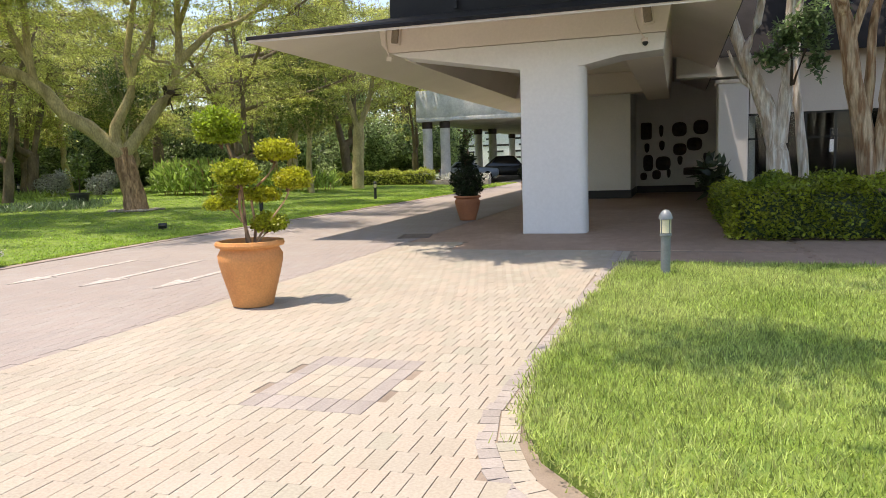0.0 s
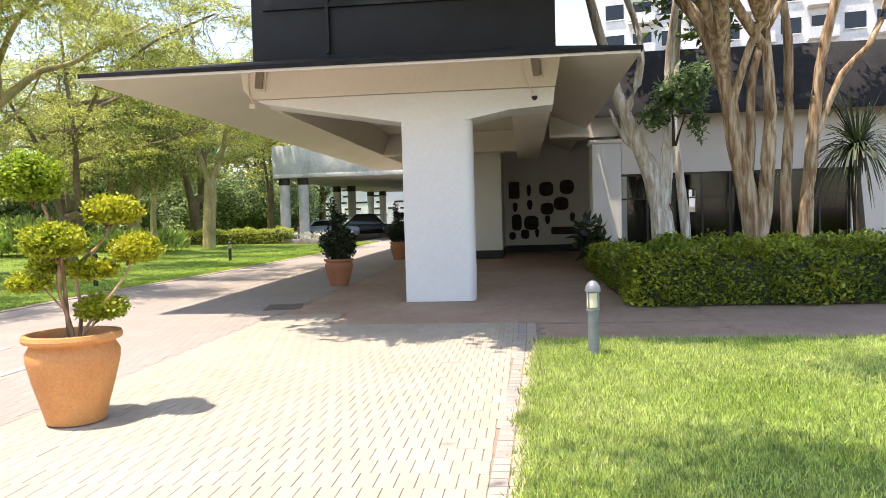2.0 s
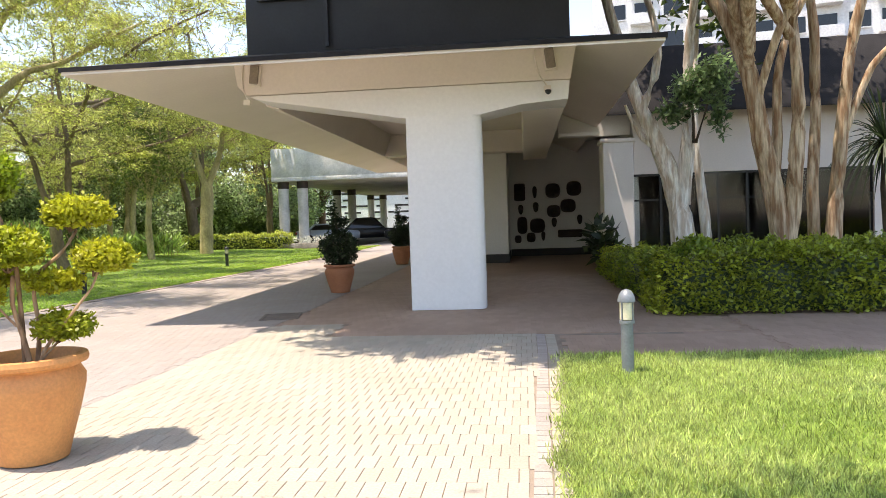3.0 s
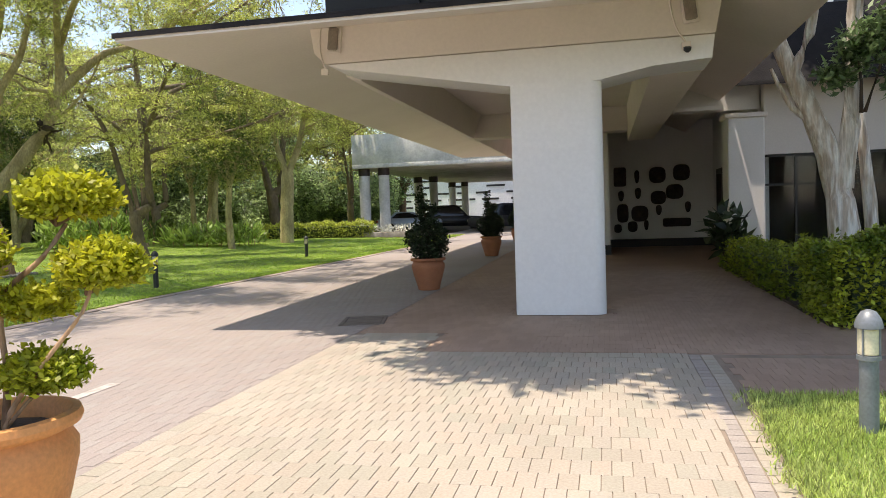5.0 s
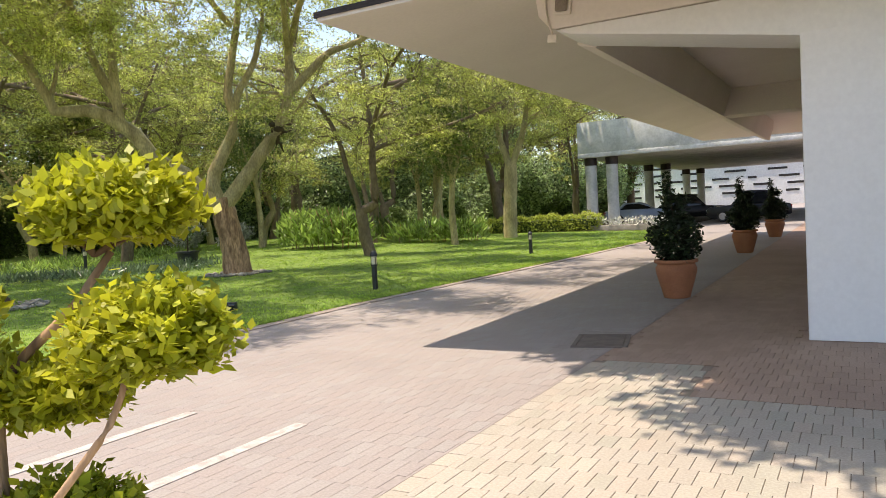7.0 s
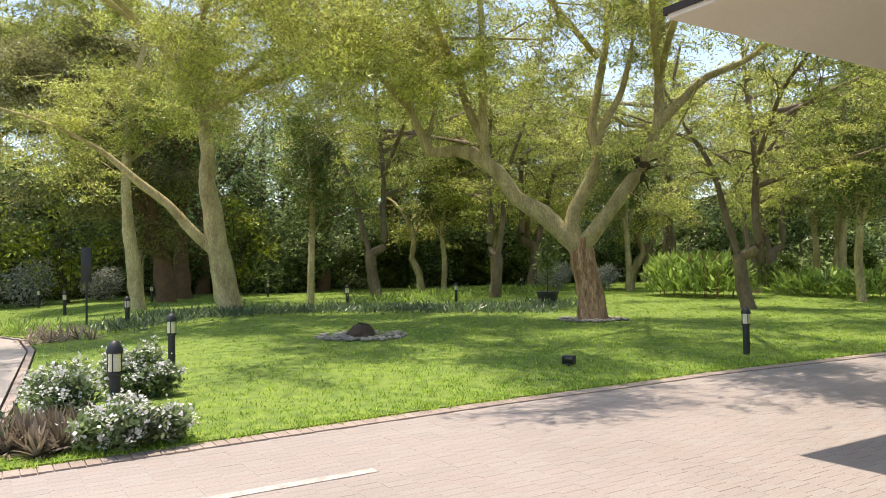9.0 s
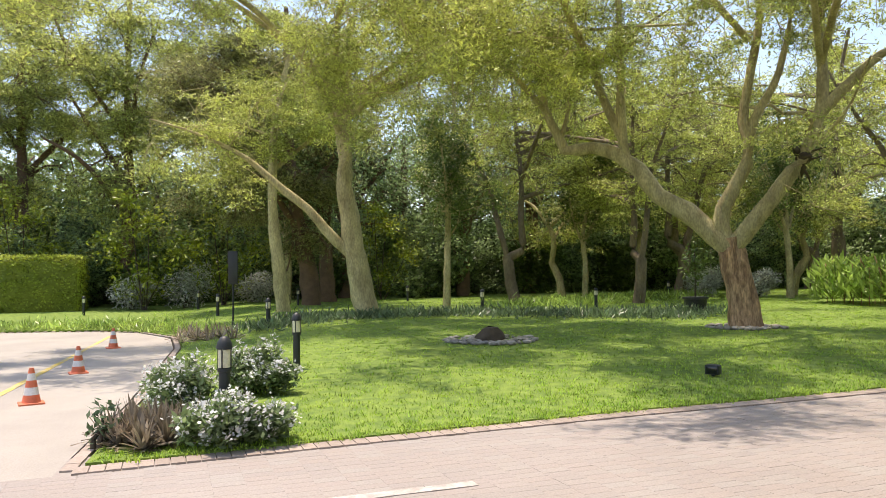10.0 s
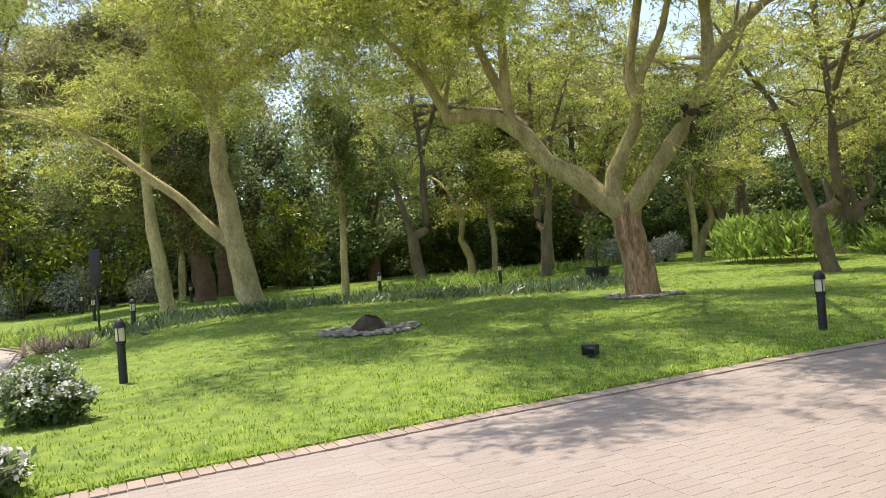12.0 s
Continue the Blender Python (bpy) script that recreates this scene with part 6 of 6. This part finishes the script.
def car(x, y, turn, paint, label, tall=1.45, length=4.4, boot=0.0):
    """A parked car: shaped body, glazed cabin, wheels, lamps."""
    ob = thing("parked_car", x, y, rise(y), turn, label, "car", "parked cars")
    h, L = tall, length / 2
    body = [(-L, 0.35), (-L, 0.72), (-L + 0.12, 0.86), (-L * 0.42, 0.95), (L * 0.55 + boot, 0.97), (L - 0.06, 0.9), (L, 0.6), (L, 0.32), (L * 0.82, 0.24), (-L * 0.85, 0.24)]
    part("body", prism(body, "y", -0.86, 0.86, 0.06), paint, ob)
    cab = [(-L * 0.42, 0.93), (-L * 0.14, h - 0.06), (0.0, h), (L * 0.42, h - 0.02), (L * (0.62 if not boot else 0.8), 0.94)]
    cb = prism(cab, "y", -0.78, 0.78, 0.03)
    for v in cb.verts:
        if v.co.z > 1.1:
            v.co.y *= 0.84
    part("cabin", cb, paint, ob)
    inner = [(p[0] * 0.88 + 0.06, 0.97 if p[1] < 1 else p[1] - 0.09) for p in cab]
    for sgn in (-1, 1):
        gl = prism(inner, "y", sgn * 0.765, sgn * 0.79, 0.0)
        for v in gl.verts:
            if v.co.z > 1.1:
                v.co.y *= 0.855
        part("side_window", gl, "tinted", ob)
    for xa, xb in ((-L * 0.405, -L * 0.155), (L * (0.6 if not boot else 0.79), L * 0.43)):
        scr = bmesh.new()
        vs = [scr.verts.new(p) for p in ((xa, -0.68, 0.99), (xa, 0.68, 0.99), (xb, 0.6, h - 0.1), (xb, -0.6, h - 0.1))]
        scr.faces.new(vs)
        bmesh.ops.solidify(scr, geom=scr.faces[:], thickness=0.05)
        part("windscreen", scr, "tinted", ob)
    for wx in (-L * 0.62, L * 0.62):
        for sgn in (-1, 1):
            tyre = part("tyre", lathe([(0.2, -0.1), (0.31, -0.1), (0.33, -0.07), (0.33, 0.07), (0.31, 0.1), (0.2, 0.1)], 22), "tyre", ob, m=pose(wx, sgn * 0.78, 0.33, 90, 0, 0))
            part("rim", lathe([(0.05, -0.108), (0.205, -0.104), (0.205, 0.104), (0.05, 0.108)], 14), "chrome", tyre)
    for sgn in (-1, 1):
        part("headlamp", box(-L - 0.015, -L + 0.1, sgn * 0.62 - 0.17, sgn * 0.62 + 0.17, 0.62, 0.74, 0.02), "lamp_clear", ob)
        part("tail_lamp", box(L - 0.1, L + 0.012, sgn * 0.68 - 0.12, sgn * 0.68 + 0.12, 0.66, 0.84, 0.02), "lamp_red", ob)
        part("mirror", box(-L * 0.34, -L * 0.28, sgn * 0.95 - 0.08, sgn * 0.95 + 0.08, 0.95, 1.07, 0.02), paint, ob)
    part("number_plate", box(-L - 0.02, -L + 0.01, -0.26, 0.26, 0.42, 0.53), "band", ob)


car(-12.9, 50.5, 200, "car_blue", "silver-blue parked saloon car under the far canopy", 1.4)
car(-10.4, 53.5, 195, "car_grey", "dark grey parked pickup under the far canopy", 1.75, 4.9, 0.4)
car(-6.2, 49.0, 8, "car_grey", "black parked off-road car under the far canopy", 1.75, 4.5, 0.5)
house = thing("far_white_building", -8.0, 96, rise(96), 0, "long white building with rows of dark lettering-like bars", "building")
part("wall", box(-20, 22, 0, 8, -0.2, 6.2), "far_white", house)
part("roof", box(-20.4, 22.4, -0.4, 8.4, 6.2, 6.5, 0.03), "far_white", house)
hrng = np.random.default_rng(9)
for row in range(5):
    x = -19.0 + hrng.uniform(0, 1)
    while x < 6:
        l_ = hrng.uniform(0.8, 2.6)
        part("sign_bar", box(x, x + l_, -0.05, 0.0, 4.9 - row * 0.85, 5.15 - row * 0.85), "plinth", house)
        x += l_ + hrng.uniform(0.5, 2.5)
for i in range(6):
    wdw = part("window", box(7.0 + i * 2.4, 8.6 + i * 2.4, -0.04, 0.0, 2.2, 4.4), "tinted", house)
    part("sill", box(6.9 + i * 2.4, 8.7 + i * 2.4, -0.12, -0.045, 2.08, 2.19), "far_white", wdw)
flats = thing("apartment_block", 34.0, 72.0, 0, -12, "pale apartment block with balconies behind the trees", "building")
part("wall", box(-26, 26, 0, 12, 0, 27), "far_white", flats)
part("roof", box(-26.4, 26.4, -0.4, 12.4, 27, 27.4), "far_white", flats)
for fl in range(8):
    z = 2.0 + fl * 3.1
    for i in range(9):
        x = -24.5 + i * 5.5
        wdw = part("window", box(x, x + 1.8, -0.05, 0.0, z + 0.7, z + 2.2), "tinted", flats)
        part("sill", box(x - 0.1, x + 1.9, -0.15, -0.055, z + 0.58, z + 0.69), "far_white", wdw)
        if i < 8:
            bal = part("balcony", box(x + 2.3, x + 4.9, -1.2, 0.0, z - 0.12, z), "far_white", flats)
            part("balcony_front", box(x + 2.3, x + 4.9, -1.2, -1.1, z + 0.002, z + 0.95), "far_white", bal)
            part("balcony_door", box(x + 2.7, x + 4.5, -0.06, -0.003, z + 0.002, z + 2.2), "tinted", bal)


# ---- bricks, pavers and kerbs ----
import collections

def brick_mesh(name, w, l, h, chamfer=0.0018):
    x, y, c = w / 2, l / 2, chamfer
    v = []
    for xx, yy, z in ((x, y, -h), (x, y, -c), (x - c, y, 0)):
        v += [(-xx, -yy, z), (xx, -yy, z), (xx, yy, z), (-xx, yy, z)]
    f = [(8, 9, 10, 11)]
    for r in (0, 4):
        f += [(r + i, r + (i + 1) % 4, r + 4 + (i + 1) % 4, r + 4 + i) for i in range(4)]
    return np.array(v), np.array(f)


def brick_field(name, places, w, l, material, label, category, rng, h=0.05):
    """Bricks at (x, y, turn in degrees) joined into one sheet of real pieces."""
    v0, f0 = brick_mesh(name, w, l, h)
    p = np.array(places)
    a = np.radians(p[:, 2] + rng.normal(size=len(p)) * 0.15)
    c, s = np.cos(a)[:, None], np.sin(a)[:, None]
    X = p[:, 0:1] + c * v0[None, :, 0] - s * v0[None, :, 1]
    Y = p[:, 1:2] + s * v0[None, :, 0] + c * v0[None, :, 1]
    Z = v0[None, :, 2] + (rng.normal(size=len(p)) * 0.0004)[:, None] + 0.006 * np.maximum(0, Y - 12) + np.zeros_like(X)
    V = np.stack([X, Y, Z], axis=2).reshape(-1, 3)
    Fc = (f0[None] + (np.arange(len(p)) * len(v0))[:, None, None]).reshape(-1, 4)
    return tagged(part(name, mesh_from(name, V, Fc), material), label, category, kind="stuff")


def brick_parts(name, parent, places, w, l, material, rng, h=0.05):
    v0, f0 = brick_mesh(name, w, l, h)
    me = mesh_from(name, v0, f0)
    me.materials.append(M[material])
    for x, y, t in places:
        ob = new(name, me)
        ob.parent = parent
        ob.matrix_basis = pose(x, y, rng.normal() * 0.0004 + rise(y), 0, 0, t + rng.normal() * 0.15)


brng = np.random.default_rng(99)
BW, BL = 0.122, 0.245
pavement = bpy.data.objects["pavement"]


def running(x0, x1, y0, y1, keep=lambda x, y: True):
    """Rows of bricks laid lengthwise, each row shifted sideways by half a brick."""
    out = []
    for j in range(int((y1 - y0) / BL)):
        y = y0 + BL * (j + 0.5)
        x = x0 + (BW if j % 2 else BW / 2)
        while x < x1 - BW / 2 + 0.005:
            if keep(x, y):
                out.append((x, y, 0))
            x += BW
    return out


def inner_edge(y):
    return np.interp(y, [-0.4, 0.2, 0.6, 1.1, 1.9, 8.0], [1.7, 1.2, 1.04, 0.95, 0.96, 1.1])


in_patch = lambda x, y: -0.62 < x < 0.245 and 0.9 < y < 2.12
cream = running(-2.81, 3.0, -4.0, 10.48, lambda x, y: (y < 9.24 or x < -1.78) and x < inner_edge(y) - BW / 2 + 0.03 and not in_patch(x, y))
rows_of = collections.defaultdict(list)
for x, y, _ in cream:
    rows_of[round(y, 3)].append(x)
halves = [(-2.81 + BW / 4, y, 0) for y, xs in rows_of.items() if min(xs) > -2.81 + BW * 0.8]
halves += [(max(xs) + BW * 0.78, y, 0) for y, xs in rows_of.items() if float(inner_edge(y)) - max(xs) - BW / 2 > 0.028 and y < 9.2]
near = [p for p in cream if -1.6 < p[0] < 0.9 and 4.2 < p[1] < 8.0][:230]
brick_parts("paver", pavement, near, BW - 0.005, BL - 0.0005, "paver", brng)
chosen = set(near)
brick_field("paver_field", [p for p in cream if p not in chosen], BW - 0.005, BL - 0.0005, "paver_rest", "cream brick pavers of the forecourt", "pavers", brng)
brick_field("half_pavers", halves, BW / 2 - 0.004, BL - 0.0005, "paver_rest", "cut cream pavers along the edges of the forecourt", "pavers", brng)
patch, grey = [], []
for i in range(7):
    for j in range(5):
        x, y = -0.553 + 0.122 * i, 1.0225 + 0.245 * j
        (grey if i in (0, 6) or j in (0, 4) else patch).append((x, y, 0))
brick_parts("grey_paver", pavement, grey, 0.117, 0.24, "cobble", brng)
brick_field("paver_patch", patch, 0.117, 0.24, "paver_rest", "relaid cream pavers in a patch of the forecourt", "pavers", brng)
border_row = [(-2.875, -4 + 0.235 * i + 0.12, 0) for i in range(61)]
brick_field("border_row", border_row, 0.135, 0.228, "paver_rest", "cream border row between forecourt and driveway", "pavers", brng)
cobs, outer = [], []
y = 9.1
while y > -0.7:
    e = float(inner_edge(y))
    slope = math.degrees(math.atan2(float(inner_edge(y - 0.1)) - e, 0.1))
    cobs.append((e + 0.055, y, slope))
    outer.append((e + 0.18, y, slope))
    y -= 0.125 * math.cos(radians(slope))
brick_parts("cobble", pavement, cobs, 0.11, 0.118, "cobble", brng)
brick_field("edge_pavers", outer, 0.12, 0.118, "paver_rest", "pale edging row beside the lawn", "pavers", brng)
roadway = running(KERB_X + 0.05, BORDER_X + 0.02, -3.0, 18.0, lambda x, y: x > kerb_x(y) + 0.03 and not (abs(x + 3.2) < 0.4 and abs(y - 11.53) < 0.56))
brick_field("road_bricks", [p for p in roadway if p[1] < 18], BW - 0.0028, BL - 0.0005, "road_brick", "pink bricks of the driveway", "bricks", brng)
# from y 9.24 to the canopy, brown stands for shade on cream pavers
walk_bricks = running(BORDER_X + 0.03, 3.9, 9.24, 19.0, lambda x, y: (y > 10.46 or x > -1.72) and not (-1.1 < x < 0.38 and 11.85 < y < 12.7) and (x < 2.9 or y < 10.85) and not (abs(x + 3.2) < 0.4 and abs(y - 11.53) < 0.56))
walk_bricks += running(3.92, 9.0, 7.3, 10.85)
walk_bricks += running(1.4, 3.9, 7.3, 9.18)
brick_field("walk_bricks", walk_bricks, BW - 0.0028, BL - 0.0005, "brown_shade_brick", "brown bricks under the canopy, and before it pavers browned as if in tree shade", "bricks", brng)
kerb = [(kerb_x(4.6 + 0.125 * i) - 0.09, 4.6 + 0.125 * i, 90) for i in range(280)]
brick_field("kerb_bricks", kerb, 0.117, 0.225, "kerb_brick", "weathered brick edging of the garden lawn", "kerb", brng, 0.06).location.z = 0.014
kerb2 = [(float(np.interp(s, [0, 3.6, 11.0, 14.2, 16.9, 18.8, 21.8], [-8.5, -12.0, -19.4, -22.6, -25.1, -26.5, -27.4])), float(np.interp(s, [0, 3.6, 11.0, 14.2, 16.9, 18.8, 21.8], [4.5, 4.9, 5.5, 5.45, 4.6, 3.25, 0.3])), -8) for s in np.arange(0.1, 21.6, 0.24)]
brick_field("kerb_bricks", kerb2, 0.225, 0.11, "kerb_brick", "weathered brick edging of the side drive", "kerb", brng, 0.06).location.z = 0.014
